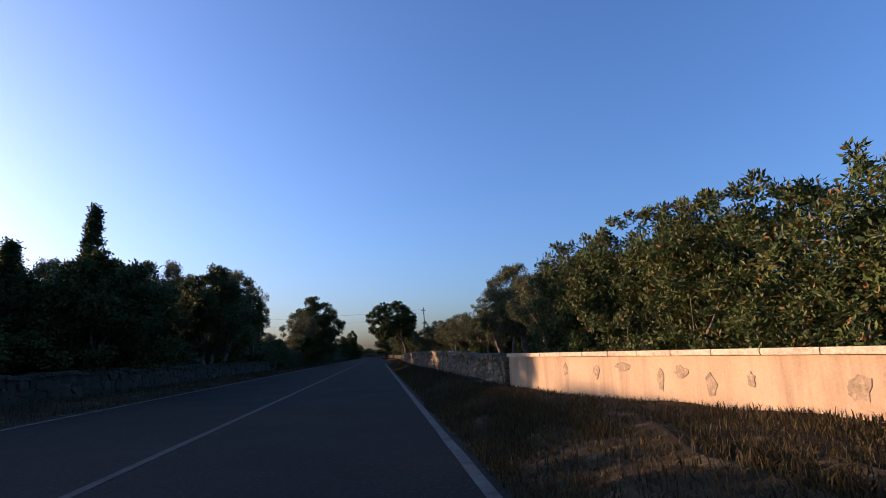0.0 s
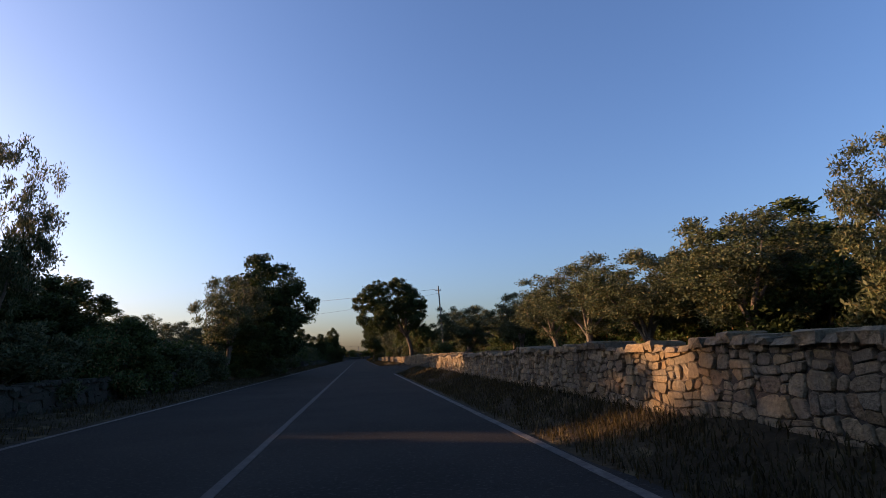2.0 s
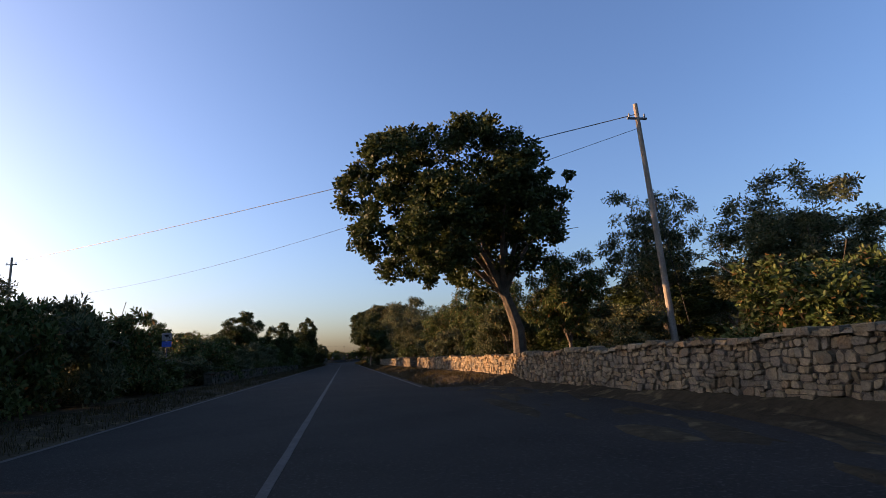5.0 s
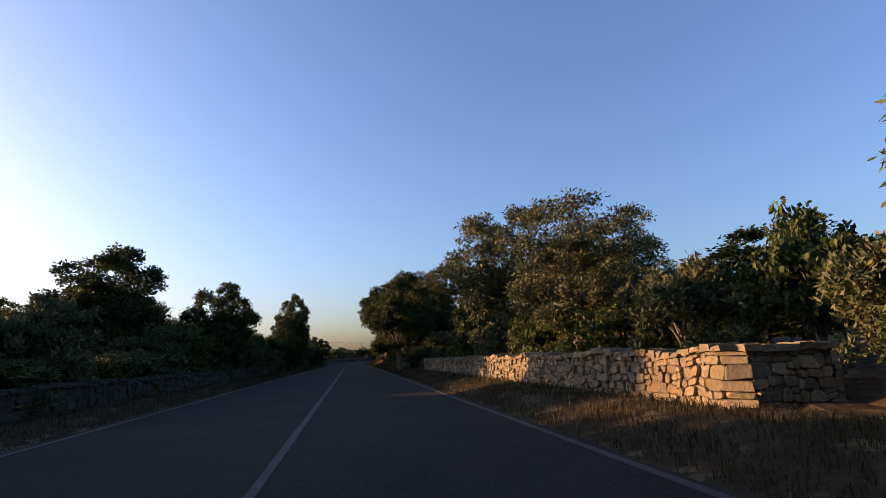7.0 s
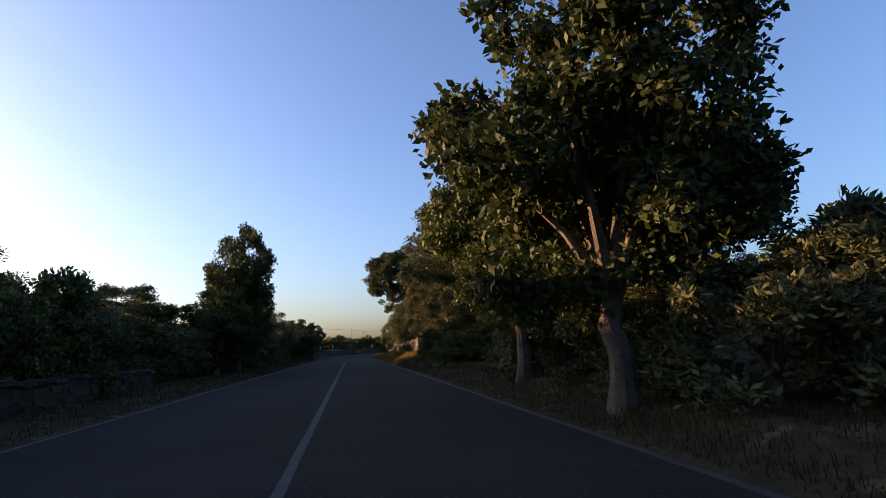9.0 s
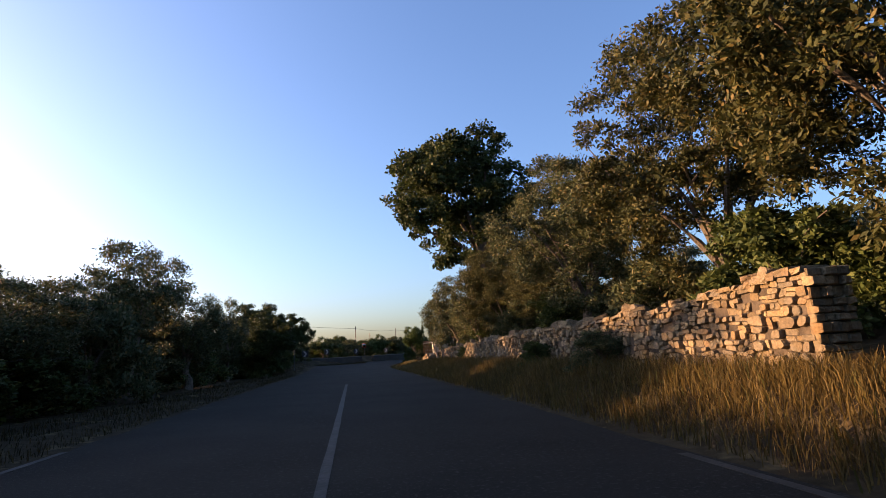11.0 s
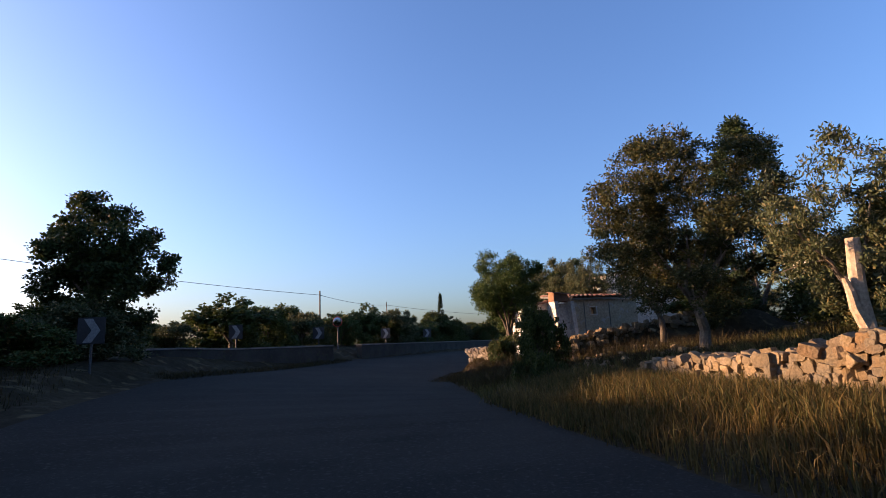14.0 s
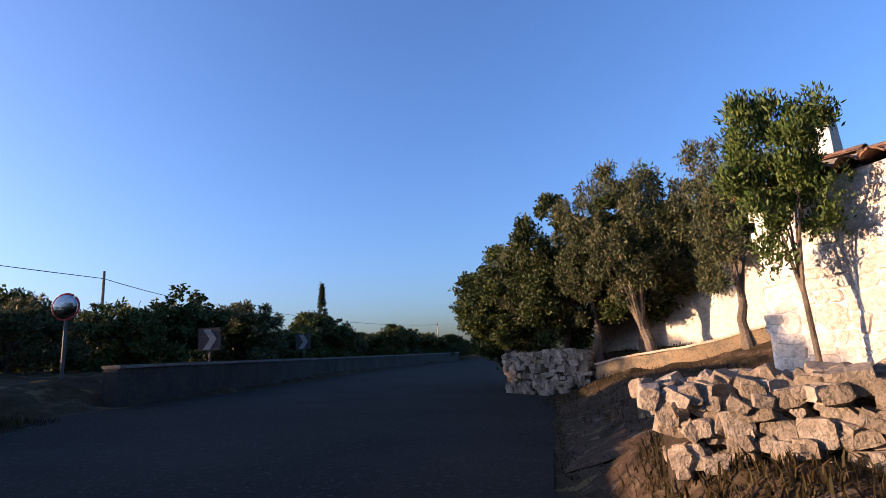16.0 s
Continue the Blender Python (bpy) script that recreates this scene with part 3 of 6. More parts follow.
def rock_wall(label, points, top, seed, thick=0.4, size=(0.24, 0.16), mat=None, loose=0.05, lean=0.2):
    """A dry-stacked wall of broken rocks on both faces, uneven and partly tumbled, round a dark filling."""
    rng = np.random.default_rng(seed)
    L = length_of(points)
    wall = empty("stone_wall", Matrix(), label, "wall", kind="structure")
    n = max(2, int(L / 0.3))
    verts, faces = [], []
    for i in range(n + 1):
        p, d, nl = along(points, min(L * i / n, L - 0.001))
        z0, z1 = ground_z(p.x, p.y) - 0.12, top(L * i / n) - 0.12
        for side in (1, -1):
            for z in (z0, max(z1, z0 + 0.05)):
                verts.append(p + nl * side * (thick / 2 - 0.1) + Vector((0, 0, z)))
        if i:
            o = 4 * i
            faces += [(o - 4, o, o + 1, o - 3), (o - 2, o - 1, o + 3, o + 2), (o - 3, o + 1, o + 3, o - 1)]
    faces += [(0, 1, 3, 2), (4 * n, 4 * n + 2, 4 * n + 3, 4 * n + 1)]
    part("core", mesh_from("core", verts, faces), M_CORE, wall)
    stones = []
    for side in (1, -1, 0):
        tall = max(top(L * k / 10) - ground_z(*along(points, min(L * k / 10, L - 0.001))[0].xy) for k in range(11))
        count = int((1.9 if side else 0.5) * L * tall / (size[0] * size[1]))
        for k in range(count):
            s = L * (k + rng.random()) / count * 3.0 % L
            p, d, nl = along(points, min(s, L - 0.001))
            g, w = ground_z(p.x, p.y), size[0] * rng.uniform(0.5, 1.45)
            c = size[1] * rng.uniform(0.6, 1.4) * (0.8 + 0.25 * w / size[0])
            room = top(s) - g
            zc = g + (room * rng.random() if side else room - 0.06 * rng.random())
            if zc + c * 0.35 > top(s) + 0.02 and side:
                zc = top(s) - c * 0.35
            q = p + nl * (side * (thick / 2 - 0.09) + rng.normal() * loose * 0.5) + Vector((0, 0, zc))
            bm = rock_mesh(rng, w, rng.uniform(0.13, 0.24), c)
            m = Matrix.Translation(q) @ Matrix.Rotation(math.atan2(d.y, d.x) + rng.normal() * 0.2, 4, "Z") @ Matrix.Rotation(rng.normal() * lean * 2, 4, "Y")
            bmesh.ops.transform(bm, matrix=m, verts=bm.verts)
            me = bpy.data.meshes.new("stone")
            bm.to_mesh(me)
            bm.free()
            stones.append(me)
    for me in stones:
        part("stone", me, mat or M_STONE, wall)
    return wall


WALL_A = [(3.05, 12.1), (2.6, 24), (2.45, 36), (2.6, 52), (3.1, 63.5), (5.5, 65.2)]
stone_wall("grey limestone rubble wall with sunlit patches beside the verge", WALL_A, profile((0, 0.95), (10, 1.15), (30, 1.15), (42, 1.0), (52, 0.98)), 11, size=(0.16, 0.125), rough=0.02, singles=(10, 28))
WALL_B = [(7.5, 75.0), (4.6, 80.5), (4.3, 88), (4.1, 97), (3.7, 116.6)]
stone_wall("honey-coloured rubble stone wall under the big oak", WALL_B, profile((0, 1.2), (8, 1.15), (22, 0.95), (42, 0.95)), 12, size=(0.16, 0.125), rough=0.032, singles=(6, 24))
WALL_C = [(4.3, 118.7), (3.2, 118.9), (2.95, 132), (2.75, 144.5)]
stone_wall("sunlit limestone crazy-jointed wall at a field gate", WALL_C, profile((0, 1.0), (1.2, 1.02), (14, 0.95), (26, 0.88)), 13, size=(0.17, 0.13), rough=0.032, singles=(0, 18))
WALL_D = [(3.3, 186.4), (3.35, 200), (3.5, 214)]
stone_wall("tall rough dry-stone wall with jagged top in the dry grass", WALL_D, profile((0, 1.85), (3, 1.65), (15, 1.5), (28, 1.3)), 14, size=(0.145, 0.105), rough=0.055, thick=0.6, singles=(0, 16))
WALL_E = [(3.98, 224.3), (4.0, 226.8), (4.3, 230.2)]
rock_wall("tumbled dry-stone wall below the olive trees", WALL_E, profile((0, 0.85), (0.8, 1.08), (1.6, 0.98), (3.0, 0.8), (6.0, 0.6)), 15, 0.5, (0.17, 0.125), loose=0.09, lean=0.16)
WALL_F = [(3.62, 240.45), (4.0, 239.9), (4.2, 239.3), (4.12, 238.85)]
rock_wall("heavy pale tumbled stone wall at the farm entrance", WALL_F, profile((0, 0.84), (1, 0.9), (2.5, 0.96)), 16, 0.36, (0.12, 0.09), M_PALE, 0.06, 0.2)
WALL_LEFT = [(-9.0, 8), (-8.8, 30), (-9.0, 58)]
stone_wall("low grey wall in shade along the verge", WALL_LEFT, profile((0, 0.85), (50, 0.8)), 17, face=-1, size=(0.4, 0.24), singles=(8, 30), mat=M_SHADED_STONE)
WALL_LEFT2 = [(-9.2, 108), (-9.0, 135), (-9.0, 166)]
stone_wall("low field wall in shade below the trees", WALL_LEFT2, profile((0, 0.8), (60, 0.75)), 18, face=-1, size=(0.4, 0.24), singles=(8, 30), mat=M_SHADED_STONE)


# ---------------------------------------------------------------- trees
OLIVE_1 = tree("olive_tree", 21, 6.0, 5.0, 1.5, 0.2, M_BARK_OLIVE, M_OLIVE, 0.125, 0.045, 210, 100, 0.36, 6, lobes=15)
OLIVE_2 = tree("olive_tree", 22, 6.0, 5.0, 1.2, 0.22, M_BARK_OLIVE, M_OLIVE, 0.125, 0.045, 230, 100, 0.36, 7, (0.08, 0.0), low=1.0, lobes=17)
OLIVE_3 = tree("olive_tree", 23, 6.0, 5.0, 1.7, 0.16, M_BARK_OLIVE, M_OLIVE, 0.125, 0.045, 150, 100, 0.36, 5, (-0.06, 0.05), lobes=13)
OAK_1 = tree("oak_tree", 31, 12.0, 9.5, 3.6, 0.3, M_BARK_OAK, M_OAK, 0.16, 0.11, 600, 120, 0.46, 10, (-0.2, -0.06), low=2.8, shift=-1.5, lobes=26)
OAK_2 = tree("oak_tree", 32, 12.0, 7.6, 4.5, 0.3, M_BARK_OAK, M_OAK, 0.16, 0.11, 380, 110, 0.46, 8, (-0.12, 0.0), low=4.0, shift=-0.5, lobes=18)
HOLM_1 = tree("holm_oak", 33, 8.0, 5.5, 1.6, 0.22, M_BARK_OAK, M_OAK, 0.15, 0.09, 400, 84, 0.42, 7, low=0.5, lobes=20)
HOLM_2 = tree("holm_oak", 34, 8.0, 5.0, 2.0, 0.2, M_BARK_OAK, M_SHRUB, 0.15, 0.085, 350, 84, 0.4, 6, low=0.8, lobes=17)
SHRUB_1 = tree("shrub", 41, 3.0, 3.6, 0.5, 0.07, M_BARK_OAK, M_SHRUB, 0.12, 0.06, 190, 66, 0.28, 7, low=0.1, shape="dome", lobes=16)
SHRUB_2 = tree("shrub", 42, 3.0, 3.4, 0.6, 0.08, M_BARK_OLIVE, M_OLIVE, 0.13, 0.05, 170, 66, 0.28, 7, low=0.1, up=0.6, shape="dome", lobes=14)
SHRUB_3 = tree("shrub", 43, 3.0, 3.8, 0.4, 0.06, M_BARK_OAK, M_LAUREL, 0.13, 0.058, 190, 66, 0.27, 8, low=0.05, shape="dome", lobes=18)
GREEN = tree("broadleaf_tree", 35, 5.0, 3.2, 1.3, 0.1, M_BARK_OAK, M_GREEN, 0.078, 0.031, 400, 120, 0.27, 7, low=1.45, up=0.3, lobes=20)
FIG_1 = tree("fig_tree", 51, 4.0, 4.2, 0.7, 0.12, M_BARK_OLIVE, M_FIG, 0.19, 0.14, 80, 46, 0.36, 8, low=0.6, droop=0.8, lobes=12)
PEACH = tree("fruit_tree", 52, 6.0, 4.6, 1.1, 0.12, M_BARK_OLIVE, M_LAUREL, 0.18, 0.055, 200, 76, 0.38, 6, low=0.9, droop=1.0, lobes=15)
CYPRESS = tree("cypress_tree", 61, 7.0, 1.6, 0.4, 0.1, M_BARK_OAK, M_CYPRESS, 0.12, 0.05, 240, 60, 0.22, 4, low=0.2, up=1.2, shape="cone")
CEDAR = tree("cedar_tree", 62, 9.0, 5.5, 1.0, 0.18, M_BARK_OAK, M_CYPRESS, 0.16, 0.06, 230, 80, 0.4, 5, low=0.8, shape="cone")
BIG_1 = tree("olive_tree", 24, 11.0, 8.0, 2.4, 0.26, M_BARK_OLIVE, M_OLIVE, 0.135, 0.056, 520, 140, 0.48, 8, low=1.3, lobes=24)
BIG_2 = tree("olive_tree", 25, 11.0, 8.0, 2.0, 0.24, M_BARK_OLIVE, M_BROWNISH, 0.135, 0.058, 520, 140, 0.48, 8, (0.04, 0.03), low=1.0, lobes=24)
SAPLING = tree("young_tree", 53, 3.0, 1.3, 1.15, 0.035, M_BARK_OLIVE, M_GREEN, 0.055, 0.022, 130, 90, 0.16, 7, low=1.15, up=1.2, lobes=12)
PROTOS = (GREEN, BIG_1, BIG_2, SAPLING, OLIVE_1, OLIVE_2, OLIVE_3, OAK_1, OAK_2, HOLM_1, HOLM_2, SHRUB_1, SHRUB_2, SHRUB_3, FIG_1, PEACH, CYPRESS, CEDAR)
KIND = {GREEN: (5.0, 3.2), BIG_1: (11.0, 8.0), BIG_2: (11.0, 8.0), SAPLING: (3.0, 1.3), OLIVE_1: (6.0, 5.0), OLIVE_2: (6.0, 5.0), OLIVE_3: (6.0, 5.0), OAK_1: (12.0, 9.5), OAK_2: (12.0, 7.6), HOLM_1: (8.0, 5.5), HOLM_2: (8.0, 5.0), SHRUB_1: (3.0, 3.6), SHRUB_2: (3.0, 3.4), SHRUB_3: (3.0, 3.8), FIG_1: (4.0, 4.2), PEACH: (6.0, 4.6), CYPRESS: (7.0, 1.6), CEDAR: (9.0, 5.5)}


def stand(proto, x, y, height, width, turn, label, group=""):
    """Plant a tree whose top stands at that height above the road."""
    if group in ("verge shrubs", "olive grove in the fields") and x < 0 and shades_lit_wall(x, y):
        height = min(height, (2.55 if y < 70 else 2.1) + 0.144 * max(0.0, -9.8 - x))
    z = ground_z(x, y)
    h0, w0 = KIND[proto]
    return plant(proto, x, y, z - 0.02, (height - z) / h0, width / w0, turn, label, group)


LB_OLIVE = "grey-green olive tree with gnarled trunk behind the wall"
for pr, x, y, h, w, a in ((OLIVE_3, 6.9, 21.6, 5.0, 3.2, 20), (OLIVE_2, 7.2, 25.6, 5.4, 4.2, 200), (OLIVE_1, 7.6, 29.4, 6.0, 3.4, 90), (OLIVE_2, 7.7, 33.6, 5.3, 3.6, 140), (OLIVE_3, 7.9, 38.0, 4.9, 2.8, 250), (OLIVE_1, 8.2, 42.5, 4.5, 4.2, 10), (OLIVE_2, 7.5, 46.0, 4.4, 4.2, 60), (OLIVE_1, 7.3, 49.8, 4.7, 4.2, 300), (OLIVE_3, 7.6, 54.3, 4.6, 4.2, 33), (OLIVE_1, 8.5, 62.5, 4.8, 4.4, 60), (OLIVE_2, 6.2, 68.0, 4.6, 4.4, 330), (OLIVE_3, 9.8, 68.5, 4.6, 4.0, 180),
                          (OLIVE_1, 12.6, 36.0, 5.2, 4.6, 300), (OLIVE_2, 13.0, 47.0, 5.2, 4.6, 33), (OLIVE_1, 13.0, 58.0, 5.2, 4.8, 77), (OLIVE_2, 12.0, 27.0, 5.2, 4.6, 120)):
    stand(pr, x, y, h, w, a, LB_OLIVE, "olive trees in the grove behind the walls")
for pr, x, y, h, w, a in ((OLIVE_3, 9.6, 94.0, 7.0, 4.6, 40), (OLIVE_1, 11.8, 90.0, 6.2, 5.0, 210), (OLIVE_1, 4.7, 127.2, 5.7, 5.0, 100), (OLIVE_2, 4.8, 134.8, 7.9, 6.4, 10), (OLIVE_3, 7.6, 131.0, 6.4, 5.0, 160), (BIG_2, 5.6, 191.0, 9.2, 6.0, 250), (BIG_1, 4.9, 196.5, 7.8, 5.6, 70), (BIG_2, 5.6, 200.6, 5.8, 4.2, 20), (BIG_1, 6.8, 209.3, 6.8, 4.0, 310), (BIG_2, 4.9, 204.4, 6.4, 4.6, 110), (OLIVE_2, 3.9, 206.3, 5.2, 3.6, 70), (OLIVE_1, 3.9, 212.2, 5.6, 4.6, 190),
                          (BIG_1, 9.3, 217.4, 11.2, 7.4, 200), (OLIVE_3, 8.8, 236.2, 5.0, 3.4, 15), (OLIVE_3, 5.25, 226.9, 3.9, 2.4, 80), (BIG_2, 7.5, 232.7, 6.9, 5.0, 130), (HOLM_2, 9.9, 251.2, 3.9, 2.9, 40), (HOLM_1, 10.3, 249.2, 5.4, 3.0, 220), (OLIVE_2, 10.5, 246.7, 5.6, 3.0, 100), (OLIVE_1, 10.8, 244.6, 5.2, 2.4, 10), (HOLM_2, 10.9, 252.6, 4.8, 3.6, 70), (OLIVE_2, 10.4, 250.4, 4.4, 3.0, 170), (HOLM_2, 11.4, 247.6, 5.5, 3.4, 300), (OLIVE_1, 10.5, 248.2, 5.0, 2.8, 20)):
    stand(pr, x, y, h, w, a, LB_OLIVE, "olive trees along the wall")
stand(OAK_1, 5.1, 97.0, 10.8, 9.2, 0, "large dark spreading oak tree leaning over the road")
stand(OAK_2, 9.6, 207.8, 10.5, 5.2, 140, "dark oak tree standing behind the wall")
stand(OAK_2, 5.0, 207.2, 13.4, 8.6, 0, "tall dark oak tree with a leaning open crown")
for x, y, h, w, a in ((5.8, 172.0, 11.5, 8.0, 30), (5.4, 178.5, 12.0, 9.0, 150), (5.6, 186.4, 11.0, 6.8, 260), (8.5, 183.0, 12.0, 8.0, 80), (8.0, 167.0, 11.0, 8.0, 200)):
    stand(BIG_1 if a in (150, 80) else BIG_2, x, y, h, w, a, "tall warm-green dense tree shading the verge", "tall trees by the wall")
# HOLM_1 at (-10.6, 186.3) is added to shade the trees across the road
for pr, x, y, h, w, a in ((HOLM_1, 1.9, 153.0, 7.9, 5.4, 0), (HOLM_1, 4.6, 155.5, 7.2, 4.2, 120), (HOLM_2, 2.2, 158.5, 7.4, 4.6, 40), (HOLM_1, -7.7, 70.4, 9.2, 6.6, 200), (HOLM_2, -8.6, 67.4, 4.4, 5.0, 100), (HOLM_2, -8.8, 73.4, 4.6, 5.0, 10), (OLIVE_1, -9.3, 65.5, 6.6, 5.0, 80), (HOLM_1, -10.0, 149.3, 6.7, 4.8, 310), (HOLM_1, -8.8, 180.0, 9.8, 4.5, 60), (HOLM_2, -9.4, 177.4, 5.0, 4.4, 160), (HOLM_2, -9.4, 183.0, 4.6, 4.2, 260), (HOLM_1, -10.6, 186.3, 7.4, 4.2, 15), (HOLM_1, -13.6, 141.0, 7.6, 5.6, 30), (HOLM_2, 6.2, 175.6, 7.0, 4.6, 200), (HOLM_2, 6.4, 182.0, 6.6, 4.6, 90), (HOLM_2, 6.0, 170.0, 6.6, 4.6, 10), (HOLM_1, -8.1, 238.6, 6.3, 3.8, 200), (HOLM_1, -8.4, 220.4, 4.9, 4.4, 150),
                          (HOLM_1, -9.8, 228.2, 6.4, 4.2, 20), (HOLM_1, -9.9, 224.6, 6.0, 5.0, 200)):
    stand(pr, x, y, h, w, a, "dark dense evergreen tree against the low sun", "evergreen trees along the verge")
for pr, x, y, h, w, a in ((OLIVE_3, -10.0, 44.9, 7.2, 2.8, 0), (OLIVE_1, -10.6, 203.0, 6.2, 5.0, 100), (OLIVE_2, -9.8, 207.5, 5.0, 4.4, 200), (OLIVE_3, -9.8, 215.5, 5.4, 2.8, 300), (OLIVE_1, -13.0, 210.0, 5.0, 4.6, 10), (OLIVE_2, -10.5, 195.6, 4.0, 4.2, 220)):
    stand(pr, x, y, h, w, a, "olive tree backlit beside the verge", "olive trees beside the verge")
stand(CYPRESS, -10.2, 20.0, 6.7, 1.6, 0, "slender dark cypress tree above the other trees", "cypress trees")
stand(CYPRESS, -11.6, 18.0, 5.0, 1.8, 60, "slender dark cypress tree above the other trees", "cypress trees")
stand(CYPRESS, 9.3, 270.0, 5.8, 1.0, 30, "narrow dark cypress tree standing alone", "cypress trees")
stand(HOLM_1, 28.0, 243.0, 8.0, 5.0, 70, "dark dense evergreen tree beyond the field")
stand(CEDAR, 16.0, 239.8, 10.3, 6.8, 0, "dark layered cedar tree behind the olive trees")
stand(PEACH, 5.9, 114.0, 4.9, 4.2, 0, "fruit tree with hanging narrow leaves over the wall", "fruit trees over the wall")
stand(PEACH, 6.5, 110.4, 5.8, 3.4, 30, "fruit tree with hanging narrow leaves over the wall", "fruit trees over the wall")
stand(PEACH, 6.7, 104.8, 5.4, 3.6, 250, "fruit tree with hanging narrow leaves over the wall", "fruit trees over the wall")
stand(PEACH, 5.6, 116.2, 4.6, 3.6, 120, "fruit tree with hanging narrow leaves over the wall", "fruit trees over the wall")
stand(PEACH, 7.0, 96.6, 5.3, 3.6, 200, "small round fruit tree behind the wall", "fruit trees over the wall")
stand(GREEN, 4.1, 237.4, 4.25, 2.6, 10, "dense fresh green tree standing before the farm")
stand(SAPLING, 5.05, 240.35, 3.12, 0.84, 40, "young green tree before the whitewashed shed")
stand(FIG_1, 5.3, 140.6, 5.0, 3.8, 20, "sparse fig tree with large hand-shaped leaves", "fig trees")
stand(FIG_1, 7.4, 121.8, 4.0, 2.4, 150, "sparse fig tree with large hand-shaped leaves", "fig trees")
stand(FIG_1, -5.9, 247.9, 3.9, 4.4, 250, "sparse fig tree with large hand-shaped leaves", "fig trees")
rng0 = np.random.default_rng(77)
for row, x0 in enumerate((-9.9, -13.4, -17.2)):
    for y in np.arange(6.5 - row, 43.6 + 2 * row, 2.5):
        x, yy, w = x0 + rng0.uniform(-0.7, 0.5), y + rng0.uniform(-0.4, 0.4), rng0.uniform(3.8, 4.6)
        if shades_lit_wall(x, yy, 0.36 * w):
            continue
        h = float(np.interp(yy, (5, 15, 19, 24, 30, 36, 43), (4.4, 4.6, 5.0, 5.8, 6.7, 7.5, 7.0))) + rng0.uniform(-0.7, 0.3) + 0.2 * row
        stand((HOLM_1, OLIVE_2, HOLM_2, OLIVE_1)[int(rng0.integers(4))], x, yy, h, w, rng0.uniform(0, 360), "dark dense evergreen tree against the low sun", "evergreen trees along the verge")
SHRUBS = (SHRUB_1, SHRUB_2, SHRUB_3)
for y in np.arange(16, 74, 2.6):
    stand(SHRUBS[int(rng0.integers(3))], 10.2 + rng0.uniform(-0.6, 0.8), y, float(np.interp(y, (16, 20, 24), (2.6, 3.1, 3.6))) + rng0.uniform(-0.2, 0.4), rng0.uniform(3.4, 4.2), rng0.uniform(0, 360), "dense dark shrub behind the wall", "shrubs behind the walls")
for y in np.arange(46.6, 55, 2.0):
    stand(HOLM_1, -13.9 + rng0.uniform(-0.4, 0.4), y, rng0.uniform(4.9, 5.5), 4.2, rng0.uniform(0, 360), "dark dense evergreen tree against the low sun", "evergreen trees along the verge")
for y in np.arange(45.5, 63, 1.9):
    stand(SHRUBS[int(rng0.integers(3))], -9.8 + rng0.uniform(-0.6, 0.3), y, rng0.uniform(3.0, 3.5), 3.4, rng0.uniform(0, 360), "leafy wild shrub on the shaded verge", "verge shrubs")
for y in np.arange(77, 200, 2.5):
    stand(SHRUBS[int(rng0.integers(3))], -10.6 + rng0.uniform(-0.9, 0.3), y, rng0.uniform(3.0, 4.3) + 0.5 * (y < 118), rng0.uniform(3.6, 4.4), rng0.uniform(0, 360), "leafy wild shrub on the shaded verge", "verge shrubs")
for x, y, h, w in ((6.0, 101.5, 3.9, 3.6), (6.0, 105.5, 3.6, 3.6), (5.6, 123.5, 3.6, 3.4), (5.8, 118.5, 3.2, 3.0), (6.5, 147.5, 4.0, 4.2), (8.5, 150.5, 4.2, 4.4), (6.5, 163.0, 4.0, 4.4), (5.2, 166.5, 3.6, 4.0), (3.2, 151.6, 2.6, 3.4), (3.4, 155.5, 2.6, 3.4), (3.2, 159.5, 2.6, 3.4), (4.4, 207.0, 2.8, 3.2), (3.6, 171.0, 2.6, 3.0), (3.5, 175.8, 2.5, 3.0), (3.6, 180.6, 2.6, 3.0), (12.2, 231.4, 3.7, 3.8), (14.6, 233.4, 4.3, 4.4), (17.6, 236, 5.0, 4.6), (20.2, 239.4, 5.6, 4.8), (24.5, 241, 4.4, 4.4), (20.4, 236.4, 3.3, 3.6), (19.3, 236.4, 4.6, 3.2), (22.8, 236.2, 3.0, 3.4), (16.5, 230.6, 2.4, 3.2), (-8.2, 237.4, 3.0, 3.4), (-9.8, 240.2, 3.4, 3.6), (-9.0, 236.0, 2.6, 3.0), (-9.4, 220.2, 2.4, 3.0), (-9.3, 223.0, 2.3, 3.2), (-9.0, 226.0, 2.3, 3.2), (-9.0, 229.2, 2.2, 3.2), (-9.6, 232.6, 2.2, 3.4), (-8.6, 66.2, 2.0, 3.0), (-8.3, 69.0, 1.9, 3.0), (-8.3, 71.8, 2.0, 3.0), (-8.4, 74.6, 2.2, 3.0), (2.75, 191.4, 1.6, 1.5), (2.8, 195.3, 1.4, 1.3), (6.0, 213.6, 3.9, 4.2), (6.8, 85.0, 3.2, 3.6), (4.5, 236.95, 1.75, 1.6), (3.72, 237.25, 1.6, 1.15), (3.0, 232.5, 2.15, 1.35), (11.9, 237.6, 3.3, 3.2), (13.8, 239.2, 3.9, 3.6)):
    stand(SHRUBS[int(rng0.integers(3))], x, y, h, w, rng0.uniform(0, 360), "dense dark shrub behind the wall", "shrubs behind the walls")
